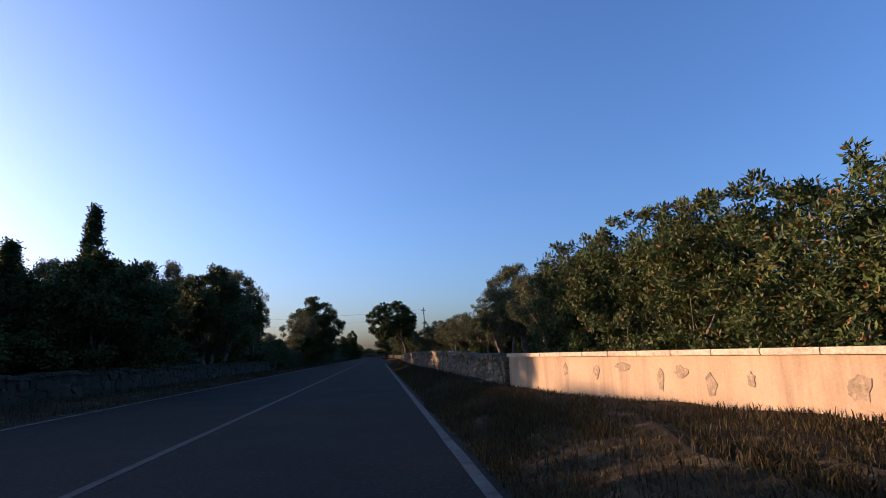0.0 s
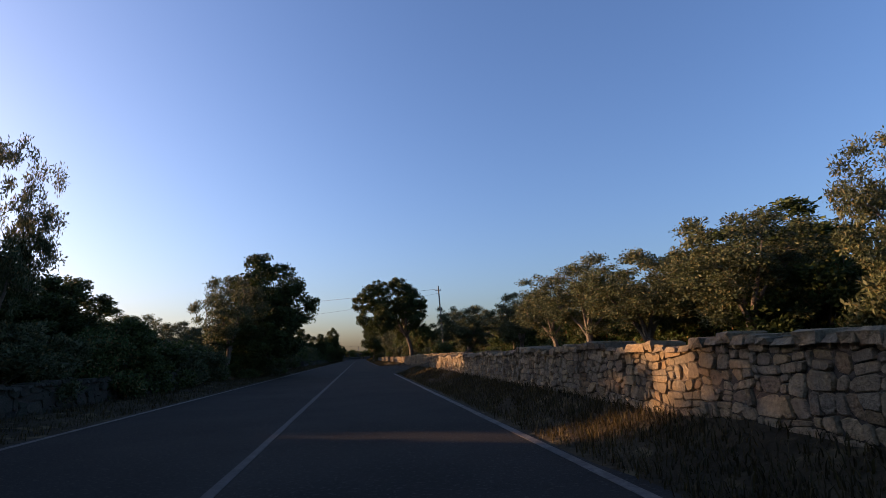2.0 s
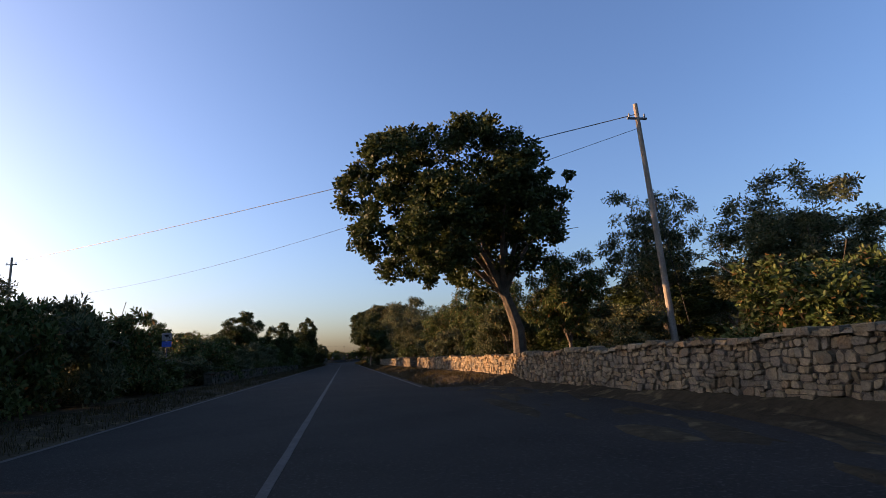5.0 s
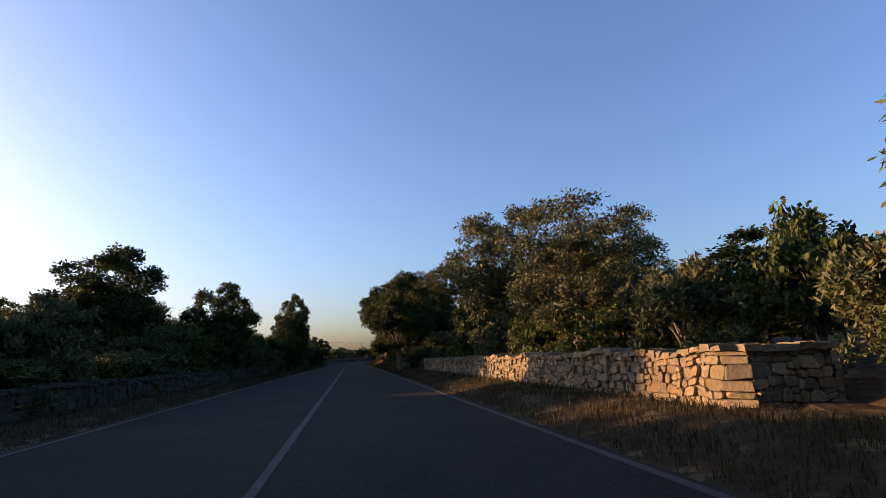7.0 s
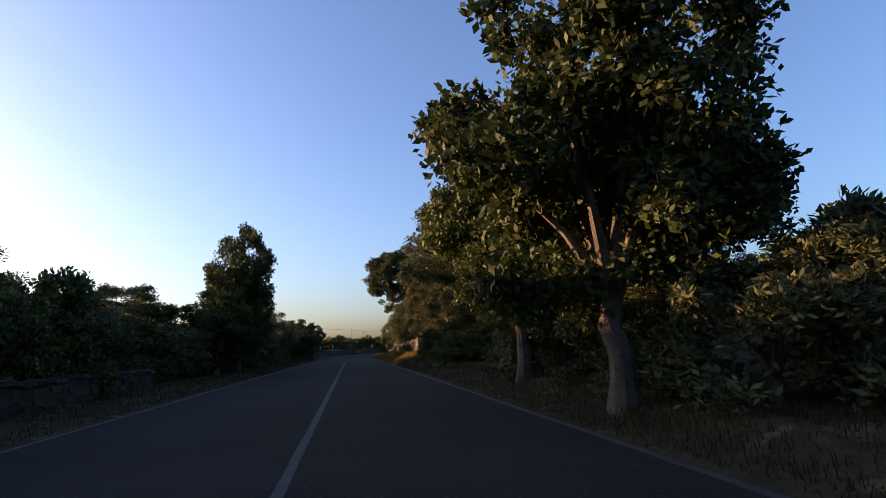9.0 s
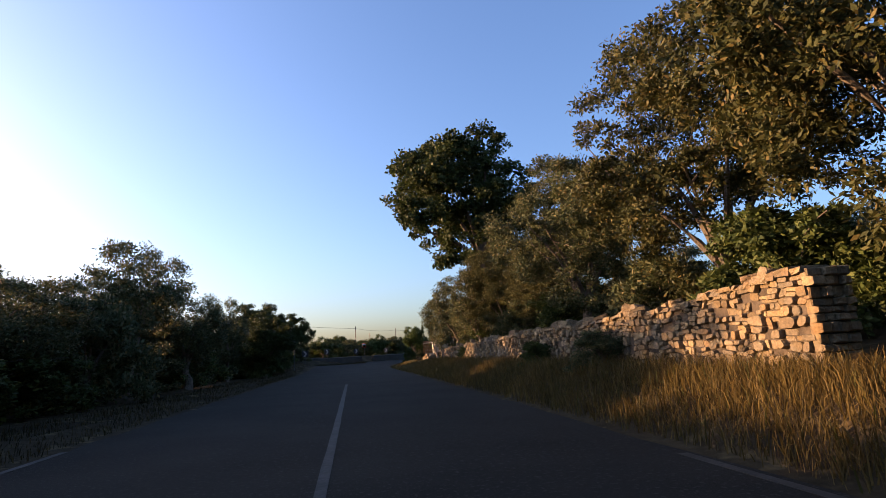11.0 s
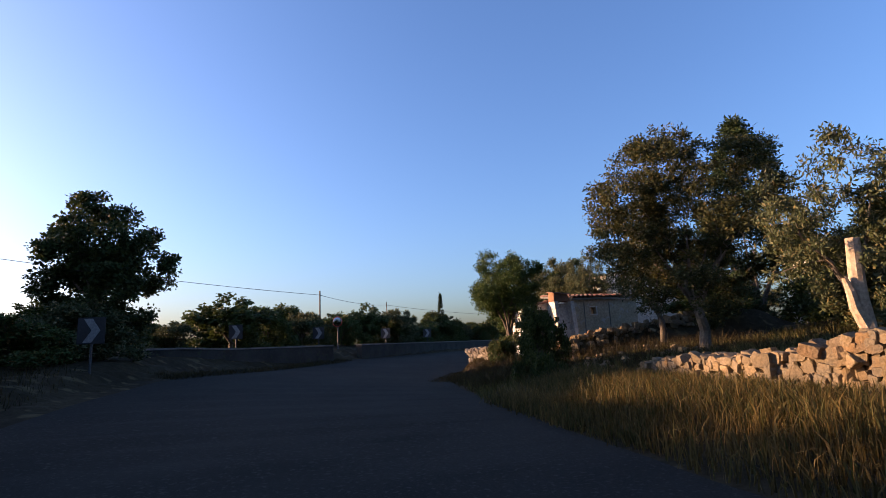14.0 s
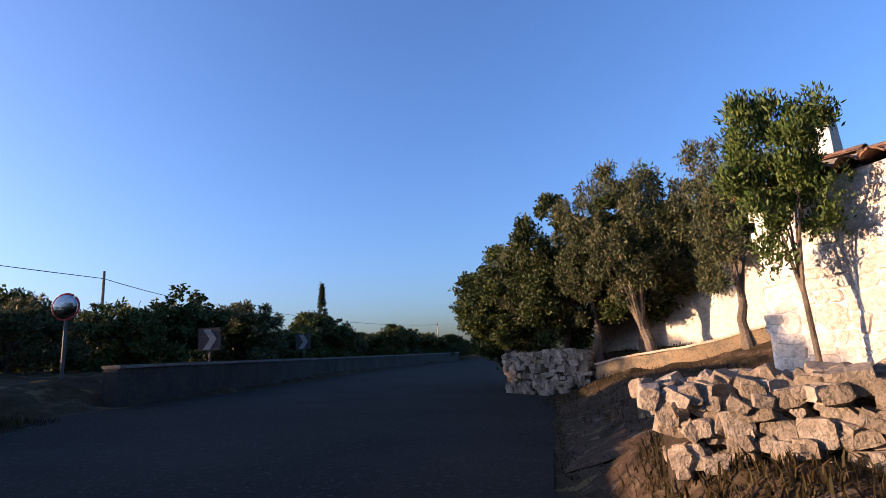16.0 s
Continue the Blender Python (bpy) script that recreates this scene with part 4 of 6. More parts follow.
for k in range(44):
    t = (k % 22) / 21
    x, y = -4 + 36 * t + rng0.uniform(-1, 1) - 3.5 * (k // 22), 256 + 38 * t + rng0.uniform(-1.5, 2) + 4 * (k // 22)
    stand((SHRUBS + (FIG_1,))[k % 4 if k % 22 < 9 else k % 3], x, y, rng0.uniform(3.2, 4.4) + 1.0 * (k % 22 < 9) * rng0.random(), rng0.uniform(3.4, 4.6), rng0.uniform(0, 360), "bushy shrub beyond the parapet of the bend", "shrubs beyond the bend")
for y in np.arange(200, 246, 2.6):
    stand(SHRUBS[int(rng0.integers(3))], -11.6 + rng0.uniform(-0.9, 0.5), y, rng0.uniform(2.6, 3.6), 4.2, rng0.uniform(0, 360), "leafy wild shrub on the shaded verge", "verge shrubs")
for y in np.arange(2, 42, 2.6):
    stand(SHRUBS[int(rng0.integers(3))], -11.2 + rng0.uniform(-0.6, 0.4), y, rng0.uniform(2.6, 3.6), 4.0, rng0.uniform(0, 360), "leafy wild shrub on the shaded verge", "verge shrubs")
for k in range(9):
    stand(SHRUBS[k % 3], -6.5 - 2.4 * k, 251 + 1.2 * k, rng0.uniform(3.2, 4.2), 4.2, rng0.uniform(0, 360), "bushy shrub beyond the parapet of the bend", "shrubs beyond the bend")

# rows of olives further off, which close the view over the walls
for side, x0, gap in ((1, 12.5, 7.5), (-1, -15.0, 5.2)):
    for row in range(4):
        for y in np.arange(-8, 262, gap):
            x = x0 + side * row * 7.0 + rng0.uniform(-1.6, 1.6)
            yy = y + rng0.uniform(-2.2, 2.2) + 3.0 * (row % 2)
            d = abs(float(side_of_road(x, yy)[0]))
            if d < 11.5 or (side < 0 and x > -20 and yy < 52) or (side > 0 and yy > 213 and x < 23) or (side < 0 and yy > 246):
                continue
            stand((OLIVE_1, OLIVE_2, OLIVE_3, HOLM_2)[int(rng0.integers(4))], x, yy, rng0.uniform(4.8, 6.0) + 0.35 * row * (side < 0), rng0.uniform(4.8, 5.8), rng0.uniform(0, 360), "olive tree of the grove in the field", "olive grove in the fields")
for x, y, h, w in ((9.6, 24, 3.4, 4), (9.8, 30, 3.2, 4), (10, 36, 3.4, 4), (9.8, 42, 3.4, 4), (10.2, 48, 3.2, 4), (10, 54, 3.4, 4), (10.5, 60, 3.4, 4), (12, 66, 3.6, 4.4), (12.5, 72, 3.6, 4.4), (12, 78, 3.8, 4.4), (10, 82, 3.6, 4.4), (9.5, 87, 3.6, 4), (7.4, 92.5, 2.8, 3.2), (8.2, 100, 3.4, 4), (5.2, 109, 3.2, 3.6), (5.4, 113, 3.0, 3.4), (5.2, 126, 3.2, 3.8), (5.0, 130, 3.4, 3.8), (4.9, 133.5, 3.2, 3.6), (5.2, 137.5, 3.2, 3.8), (5.6, 144, 3.0, 3.6), (4.8, 151, 3.4, 3.6), (4.4, 161, 3.2, 3.6), (5.0, 169.5, 3.4, 4.0), (5.2, 175, 3.4, 4.0), (5.4, 181, 3.4, 4.0), (5.2, 189, 3.8, 3.6), (5.4, 193, 3.6, 3.6), (5.2, 198, 3.6, 3.6), (5.3, 203, 3.8, 3.8), (5.4, 211, 3.4, 3.6), (8.0, 210, 4.4, 4.4), (8.5, 204, 4.4, 4.4), (8.6, 198, 4.4, 4.4), (8.6, 191, 4.4, 4.4)):
    stand(SHRUBS[int(rng0.integers(3))], x, y, h, w, rng0.uniform(0, 360), "dense dark shrub behind the wall", "shrubs behind the walls")
for p in PROTOS:
    for o in (*p.children_recursive, p):
        bpy.data.objects.remove(o)


def far_woods():
    rng = np.random.default_rng(88)
    cs, rs = [], []
    for k in range(2600):
        u = rng.random()
        if k % 3 == 0:
            x, y = -48 - 14 * rng.random(), -60 + 400 * u
        elif k % 3 == 1:
            x, y = 46 + 16 * rng.random(), -60 + 300 * u
        else:
            x, y = -60 + 260 * u, 345 + 40 * rng.random() + 40 * u
        top = 3.4 + 1.6 * noise.noise(Vector((x * 0.11, y * 0.11, 0))) + 1.0 * noise.noise(Vector((x * 0.4, y * 0.4, 3)))
        cs.append((x, y, ground_z(x, y) + top * rng.random() ** 0.7))
        rs.append(1.3)
    me = leaf_mesh("far_woods", cs, rs, 46, 0.42, 0.22, rng, M_SHRUB)
    tagged(new("far_woods", me), "distant dark band of shrubs and trees", "woods", kind="stuff")


far_woods()


# ---------------------------------------------------------------- plaster wall and hedge at the start
def stained_plaster(nt, bsdf):
    """Cream plaster with broad fading, vertical water stains and small pits."""
    pos = world_pos(nt)
    mp = nt.nodes.new("ShaderNodeMapping")
    mp.inputs["Scale"].default_value = (5.0, 5.0, 0.5)
    nt.links.new(pos, mp.inputs["Vector"])
    col = ramp(nt, noise_tex(nt, 0.8, 4, 0.6, pos), [(0.3, (0.33, 0.235, 0.145)), (0.7, (0.43, 0.32, 0.21))])
    col = mix(nt, col, (0.22, 0.155, 0.1), ramp(nt, noise_tex(nt, 1.0, 4, 0.6, mp.outputs[0]), [(0.47, (0, 0, 0)), (0.75, (0.8, 0.8, 0.8))]))
    fine = noise_tex(nt, 30.0, 4, 0.7, pos)
    col = mix(nt, col, ramp(nt, fine, [(0.25, (0.75, 0.75, 0.75)), (0.7, (1.1, 1.1, 1.1))]), 0.6, "MULTIPLY")
    nt.links.new(col, bsdf.inputs["Base Color"])
    bsdf.inputs["Roughness"].default_value = 0.9
    bsdf.inputs["Specular IOR Level"].default_value = 0.2
    bump(nt, bsdf, fine, 0.35, 0.01)


M_PLASTER = material("cream_plaster", stained_plaster)
M_BARE = mottled("bare_render", (0.17, 0.13, 0.085), (0.33, 0.25, 0.17), 9.0, 30.0, 0.95, 0.6, 0.015)
M_COPING = mottled("stone_coping", (0.33, 0.27, 0.2), (0.5, 0.42, 0.31), 2.0, 20.0, 0.9, 0.4, 0.01)


def plaster_wall():
    pts = [(3.05, 11.9), (4.0, 8.2), (4.75, 5.0), (5.6, 1.0), (6.6, -6.0)]
    wall = empty("plaster_wall", Matrix(), "cream plastered garden wall with peeling patches and stone coping", "wall", kind="structure")
    verts, faces = [], []
    n = 40
    L = length_of(pts)
    for i in range(n + 1):
        p, d, nl = along(pts, min(L * i / n, L - 0.001))
        z0 = ground_z(p.x, p.y) - 0.15
        for a, z in ((0.14, z0), (0.13, 0.97), (-0.13, 0.97), (-0.14, z0)):
            verts.append(p + nl * a + Vector((0, 0, z)))
        if i:
            o = 4 * i
            faces += [(o - 4 + k, o - 4 + k + 1, o + k + 1, o + k) for k in range(3)]
    faces += [(0, 1, 2, 3), (4 * n + 3, 4 * n + 2, 4 * n + 1, 4 * n)]
    part("wall_body", mesh_from("wall_body", verts, faces), M_PLASTER, wall)
    s, k = 0.0, 0
    while s < L - 0.3:
        p, d, nl = along(pts, s + 0.35)
        bm = bmesh.new()
        bm_box(bm, -0.349, 0.349, -0.19, 0.19, 0.0, 0.075, 0.008)
        ob = part("coping_slab", bm, M_COPING, wall)
        ob.matrix_local = Matrix.Translation((p.x, p.y, 0.972)) @ Matrix.Rotation(math.atan2(d.y, d.x), 4, "Z")
        s += 0.7
        k += 1
    # bare patches where the plaster has come off
    rng = np.random.default_rng(5)
    for s0, z0, w, h in ((3.1, 0.72, 0.2, 0.26), (4.6, 0.62, 0.16, 0.34), (5.0, 0.74, 0.3, 0.2), (5.5, 0.6, 0.2, 0.34), (6.1, 0.68, 0.12, 0.2), (2.2, 0.74, 0.16, 0.26), (3.8, 0.8, 0.4, 0.14), (7.3, 0.66, 0.26, 0.3), (7.9, 0.78, 0.4, 0.2), (9.2, 0.5, 0.3, 0.6)):
        p, d, nl = along(pts, s0)
        ring = []
        for k in range(12):
            a = 2 * math.pi * k / 12
            r = rng.uniform(0.6, 1.1)
            ring.append(p + d * math.cos(a) * r * w / 2 - nl * 0.1355 + Vector((0, 0, z0 + math.sin(a) * r * h / 2)))
        inner = [q - nl * 0.006 for q in ring]
        part("bare_patch", mesh_from("bare_patch", ring + inner, [tuple(range(12, 24))] + [(k, (k + 1) % 12, 12 + (k + 1) % 12, 12 + k) for k in range(12)]), M_BARE, wall, "grey patch of bare stone")


def laurel_hedge():
    rng = np.random.default_rng(9)
    th = empty("hedge", Matrix(), "tall clipped laurel hedge with reddish young shoots behind the wall", "hedge")
    pts = [(4.1, 12.7), (4.95, 8.6), (5.7, 5.2), (6.6, 1.0), (7.4, -5.0)]
    L = length_of(pts)
    cs, rs = [], []
    for k in range(2600):
        s = L * rng.random() ** 1.35
        p, d, nl = along(pts, min(s, L - 0.01))
        top = 3.2 - 0.6 * step(0, 1.0, 1.0 - s) - 0.35 * step(5.0, 9.0, s) + 0.1 * math.sin(s * 2.1) + 0.08 * math.sin(s * 5)
        z = 0.5 + (float(top) - 0.5) * rng.random() ** 0.8
        a = (0.5 + 0.25 * float(step(0.8, 2.2, s)) + 0.22 * noise.noise(Vector((s * 1.3, z * 1.6, 5.0)))) * (1 if rng.random() < 0.6 else rng.uniform(-1, 1)) * (1 - 0.25 * (z / 3.3) ** 4)
        cs.append(tuple(p + nl * (a + rng.normal() * 0.06) + Vector((0, 0, z))))
        rs.append(0.2)
    for k in range(130):
        s = rng.uniform(1.0, L)
        p, d, nl = along(pts, min(s, L - 0.01))
        cs.append(tuple(p + nl * rng.uniform(-0.5, 0.5) + Vector((0, 0, 3.2 - 0.35 * float(step(5.0, 9.0, s)) + rng.uniform(0.0, 0.25)))))
        rs.append(0.12)
    part("foliage", leaf_mesh("foliage", cs, rs, 80, 0.09, 0.031, rng, M_LAUREL, up=0.5), M_LAUREL, th)
    for k in range(26):
        p, d, nl = along(pts, L * (k + 0.5) / 26)
        v, f = tube([p + Vector((0, 0, ground_z(p.x, p.y) - 0.1)), p + Vector((rng.normal() * 0.1, rng.normal() * 0.1, 1.2)), p + Vector((rng.normal() * 0.2, rng.normal() * 0.15, 1.9))], [0.03, 0.022, 0.01], 6)
        part("stem", mesh_from("stem", v, f), M_BARK_OLIVE, th)


plaster_wall()
laurel_hedge()


# ---------------------------------------------------------------- grass
def grass(name, label, area, count, height, seed, mat, lean=0.35, width=0.006):
    """Blades of grass over a strip; area(u, v) gives a place on the ground."""
    rng = np.random.default_rng(seed)
    xy = np.array([area(rng.random(), rng.random()) for _ in range(count)])
    tuft = rng.random(count)
    xy = xy + rng.normal(size=xy.shape) * 0.05
    z = land(xy[:, 0], xy[:, 1])
    h = height * (0.35 + 0.9 * rng.random(count) ** 1.6)
    a = rng.uniform(0, 2 * math.pi, count)
    tilt = rng.normal(size=(count, 2)) * lean
    w = width * (0.7 + 0.8 * rng.random(count))
    base = np.stack([xy[:, 0], xy[:, 1], z - 0.02], 1)
    side = np.stack([np.cos(a), np.sin(a), 0 * a], 1) * w[:, None]
    mid = base + np.stack([tilt[:, 0] * h * 0.3, tilt[:, 1] * h * 0.3, h * 0.6], 1)
    tip = base + np.stack([tilt[:, 0] * h, tilt[:, 1] * h, h * (1 - 0.25 * np.abs(tilt).sum(1))], 1)
    verts = np.stack([base - side, base + side, mid + side * 0.7, mid - side * 0.7, tip], 1).reshape(-1, 3)
    i = np.arange(count) * 5
    me = bpy.data.meshes.new(name)
    me.vertices.add(count * 5)
    me.vertices.foreach_set("co", verts.ravel())
    loops = np.concatenate([np.stack([i, i + 1, i + 2, i + 3], 1), np.stack([i + 3, i + 2, i + 4], 1)], 1).ravel()
    me.loops.add(len(loops))
    me.loops.foreach_set("vertex_index", loops)
    me.polygons.add(count * 2)
    st = np.stack([np.arange(count) * 7, np.arange(count) * 7 + 4], 1).ravel()
    me.polygons.foreach_set("loop_start", st)
    me.polygons.foreach_set("loop_total", np.tile([4, 3], count))
    me.update()
    me.validate()
    me.materials.append(mat)
    tagged(new(name, me), label, "grass", kind="stuff")


M_VERGE = leafy("dull_verge_grass", (0.026, 0.021, 0.011), (0.05, 0.038, 0.017), (0.086, 0.063, 0.028), (0.03, 0.033, 0.013), 0.4)
M_FIELD = leafy("olive_field_grass", (0.04, 0.042, 0.015), (0.075, 0.074, 0.027), (0.13, 0.115, 0.046), (0.17, 0.122, 0.052), 0.42)
grass("tall_grass", "tall dry golden grass on the bank below the wall", lambda u, v: (1.15 + 2.1 * v ** 0.8, 183 + 48 * u), 80000, 0.36, 1, M_GRASS)
grass("tall_grass", "tall dry golden grass at the bend", lambda u, v: (1.2 + 2.6 * v + 1.5 * max(0, u - 0.5), 226 + 9.5 * u), 13000, 0.24, 2, M_FIELD)
grass("verge_grass", "short dull dry grass on the verge below the stone wall", lambda u, v: (1.1 + (1.3 + 1.6 * (u < 0.1)) * v, 1 + 65 * u ** 1.2), 60000, 0.15, 3, M_VERGE)
grass("verge_grass", "short dull dry grass on the verge below the stone wall", lambda u, v: (1.1 + 2.2 * v, 95 + 88 * u), 60000, 0.15, 4, M_VERGE)
grass("verge_grass", "short dull dry grass on the shaded verge", lambda u, v: (-6.75 - 2.2 * v, 5 + 230 * u), 70000, 0.17, 5, M_VERGE)
grass("verge_grass", "dull dry grass before the parapet of the bend", lambda u, v: (-6.3 + 5.3 * u + 0.8 * v, 237 + 11.5 * u - 0.5 * v), 9000, 0.2, 6, M_VERGE)
grass("verge_grass", "trodden dry grass at the farm entrance", lambda u, v: (4.4 + 4.5 * v + 4 * u, 240.5 + 8 * u), 7000, 0.12, 7, M_VERGE)
grass("verge_grass", "short weeds on the bank beside the entrance wall", lambda u, v: (1.2 + 0.45 * u * 4 + 2.8 * v, 236.5 + 4.5 * u), 22000, 0.13, 9, M_VERGE)
grass("verge_grass", "short reddish dry grass below the plastered wall", lambda u, v: (1.05 + 4.2 * v ** 1.1, 0.5 + 12.5 * u), 40000, 0.11, 10, M_VERGE)


grass("tall_grass", "tall dry golden grass before the tumbled wall", lambda u, v: (2.0 + 1.8 * v, 221 + 10 * u), 22000, 0.32, 11, M_FIELD)


def beside(y, off):
    i = int(np.argmin(np.abs(ROAD_XY[:, 1] - y)))
    p, q = ROAD_XY[i], ROAD_XY[i + 1]
    d = (q - p) / np.linalg.norm(q - p)
    t = (y - p[1]) / max(0.2, d[1])
    return (p[0] + d[0] * t + d[1] * off, p[1] + d[1] * t - d[0] * off)


grass("verge_grass", "sparse weeds on the bare soil of the farm entrance", lambda u, v: beside(231 + 17 * u, HALF + 0.1 + 1.9 * v ** 1.5), 11000, 0.07, 12, M_VERGE)
grass("tall_grass", "dull weeds on the bank below the green tree", lambda u, v: beside(233.5 + 4.6 * u, HALF + 0.25 + 2.3 * v), 15000, 0.3, 13, M_VERGE)
grass("tall_grass", "tall thin dry weeds before the farm buildings", lambda u, v: (2.7 + 6.8 * v, 232.6 + 4.9 * u), 7000, 0.46, 15, M_VERGE, 0.25, 0.005)
grass("tall_grass", "dull weeds among the tumbled rocks", lambda u, v: (2.6 + 5.4 * v, 230.5 + 7.0 * u), 20000, 0.26, 14, M_VERGE)
grass("tall_grass", "dull grass and weeds of the rough field", lambda u, v: (3.2 + 17 * v ** 1.3, 212 + 23 * u), 60000, 0.3, 8, M_FIELD, 0.4, 0.009)


def soil_drive():
    """Bare trodden soil between the road's edge and the farm's entrance walls."""
    soil = mottled("bare_soil", (0.04, 0.028, 0.018), (0.085, 0.06, 0.04), 1.1, 16.0, 1.0, 0.7, 0.04, (0.11, 0.085, 0.06), spec=0.05)
    rng = np.random.default_rng(31)
    n, m = 46, 26
    verts = []
    for i in range(n + 1):
        for k in range(m + 1):
            u, v = i / n, k / m
            x, y = beside(239.2 + 10.2 * u, HALF + 0.02 + 0.1 * noise.noise(Vector((u * 9, 0, 1))) + (1.6 + 5.0 * step(0.15, 0.45, u) - 3.2 * step(0.7, 1.0, u)) * v)
            verts.append((x, y, ground_z(x, y) + (0.02 + rng.normal() * 0.008 if 0 < k < m and 0 < i < n else -0.03)))
    faces = [(i * (m + 1) + k, i * (m + 1) + k + 1, (i + 1) * (m + 1) + k + 1, (i + 1) * (m + 1) + k) for i in range(n) for k in range(m)]
    tagged(new("drive", mesh_from("drive", verts, faces, soil)), "bare brown soil drive at the farm entrance", "drive", kind="structure")


soil_drive()


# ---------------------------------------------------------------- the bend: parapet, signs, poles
# the parapet's body is a darker concrete than its coping, with greenish specks
M_DARKCONCRETE = mottled("dark_concrete", (0.022, 0.021, 0.018), (0.055, 0.051, 0.044), 1.2, 18.0, 0.95, 0.4, 0.012, (0.04, 0.045, 0.025))
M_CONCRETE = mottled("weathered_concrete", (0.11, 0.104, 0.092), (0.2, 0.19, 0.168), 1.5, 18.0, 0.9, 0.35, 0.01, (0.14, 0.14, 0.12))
M_BLACK = plain("black_sign_film", (0.02, 0.02, 0.022), 0.5)
M_WHITE = plain("white_sign_film", (0.2, 0.2, 0.195), 0.45, grain=0.06)
M_GREY = plain("galvanised_steel", (0.08, 0.082, 0.085), 0.6, 0.5)
M_SIGNBACK = plain("grey_sign_back", (0.07, 0.07, 0.07), 0.7, 0.0)
M_BLUE = plain("blue_sign_film", (0.03, 0.1, 0.4), 0.45)
M_RED = plain("red_plastic", (0.45, 0.03, 0.02), 0.4)
M_WOOD = mottled("grey_pole_wood", (0.16, 0.13, 0.1), (0.3, 0.26, 0.21), 1.5, 30.0, 0.9, 0.5, 0.01)
M_CABLE = plain("black_cable", (0.025, 0.025, 0.025), 0.6)


def parapet(points, seed):
    rng = np.random.default_rng(seed)
    th = empty("parapet", Matrix(), "low weathered concrete parapet along the outside of the bend", "wall", kind="structure")
    line = [p for p in smooth_line(points, 1.0)]
    verts, faces, cv, cf = [], [], [], []
    for i, p in enumerate(line):
        d = (line[min(i + 1, len(line) - 1)] - line[max(i - 1, 0)]).normalized()
        r = Vector((d.y, -d.x, 0))
        z = ground_z(p.x, p.y)
        top = max(0.3, 1.29 - z)
        for a, h in ((-0.15, -0.15), (-0.15, top - 0.06), (0.15, top - 0.06), (0.15, -0.15)):
            verts.append(p + r * a + Vector((0, 0, z + h)))
        for a, h in ((-0.19, top - 0.058), (-0.19, top), (0.19, top), (0.19, top - 0.058)):
            cv.append(p + r * a + Vector((0, 0, z + h + rng.normal() * 0.004)))
        if i:
            o = 4 * i
            faces += [(o - 4 + k, o + k, o + k + 1, o - 3 + k) for k in range(3)]
            cf += [(o - 4 + k, o + k, o + (k + 1) % 4, o - 4 + (k + 1) % 4) for k in range(4)]
    n = 4 * (len(line) - 1)
    faces += [(0, 1, 2, 3), (n + 3, n + 2, n + 1, n)]
    cf += [(0, 1, 2, 3), (n + 3, n + 2, n + 1, n)]
    part("wall_body", mesh_from("wall_body", verts, faces), M_DARKCONCRETE, th)
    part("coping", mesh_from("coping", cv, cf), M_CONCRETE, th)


parapet([(-7.3, 239.8), (-5.8, 242.0), (-4.1, 244.6), (-1.3, 247.6)], 1)
parapet([(0.2, 249.9), (3.0, 254.0), (7.2, 260.5), (14.5, 270.5), (26, 284)], 2)


def chevron_sign(x, y, z, turn):
    th = empty("chevron_sign", Matrix.Translation((x, y, ground_z(x, y))) @ Matrix.Rotation(radians(turn), 4, "Z"), "black bend marker board with a white chevron on a steel post", "road sign", "chevron boards round the bend")
    zc = z - ground_z(x, y)
    bm = bmesh.new()
    bm_box(bm, -0.3, 0.3, -0.012, 0.012, zc - 0.3, zc + 0.3, 0.006)
    part("board", bm, M_BLACK, th)
    bm = bmesh.new()
    for a in (1, -1):
        vs = [(-0.17, 0.27 * a), (0.02, 0.27 * a), (0.2, 0.0), (0.01, 0.0)]
        q = [bm.verts.new((u, -0.0165, zc + w)) for u, w in vs]
        b = [bm.verts.new((u, -0.0115, zc + w)) for u, w in vs]
        bm.faces.new(q)
        for k in range(4):
            bm.faces.new((q[k], b[k], b[(k + 1) % 4], q[(k + 1) % 4]))
    part("chevron", bm, M_WHITE, th, "white chevron arrow")
    bm = bmesh.new()
    bmesh.ops.create_cone(bm, cap_ends=True, segments=10, radius1=0.028, radius2=0.028, depth=zc + 0.4, matrix=Matrix.Translation((0, 0.045, (zc + 0.1) / 2)))
    part("post", bm, M_GREY, th)


for x, y, z, a in ((-6.9, 234.8, 1.75, -8), (-5.3, 245.2, 1.98, -15), (-1.9, 249.0, 1.92, -22), (2.1, 253.9, 1.9, -28), (5.8, 259.4, 1.95, -32)):
    chevron_sign(x, y, z, a)


def pole_with_plates(name, label, x, y, top, plates, radius=0.03, category="road sign"):
    th = empty(name, Matrix.Translation((x, y, ground_z(x, y))), label, category)
    h = top - ground_z(x, y)
    bm = bmesh.new()
    bmesh.ops.create_cone(bm, cap_ends=True, segments=12, radius1=radius, radius2=radius, depth=h + 0.3, matrix=Matrix.Translation((0, 0, h / 2 - 0.15)))
    part("post", bm, M_GREY, th)
    for nm, shape, mat, lab in plates:
        bm = bmesh.new()
        front = [bm.verts.new((u, -0.045, w)) for u, w in shape]
        back = [bm.verts.new((u, -0.033, w)) for u, w in shape]
        bm.faces.new(front)
        bm.faces.new(back[::-1])
        for k in range(len(shape)):
            bm.faces.new((front[k], back[k], back[(k + 1) % len(shape)], front[(k + 1) % len(shape)]))
        part(nm, bm, mat, th, lab)
    return th


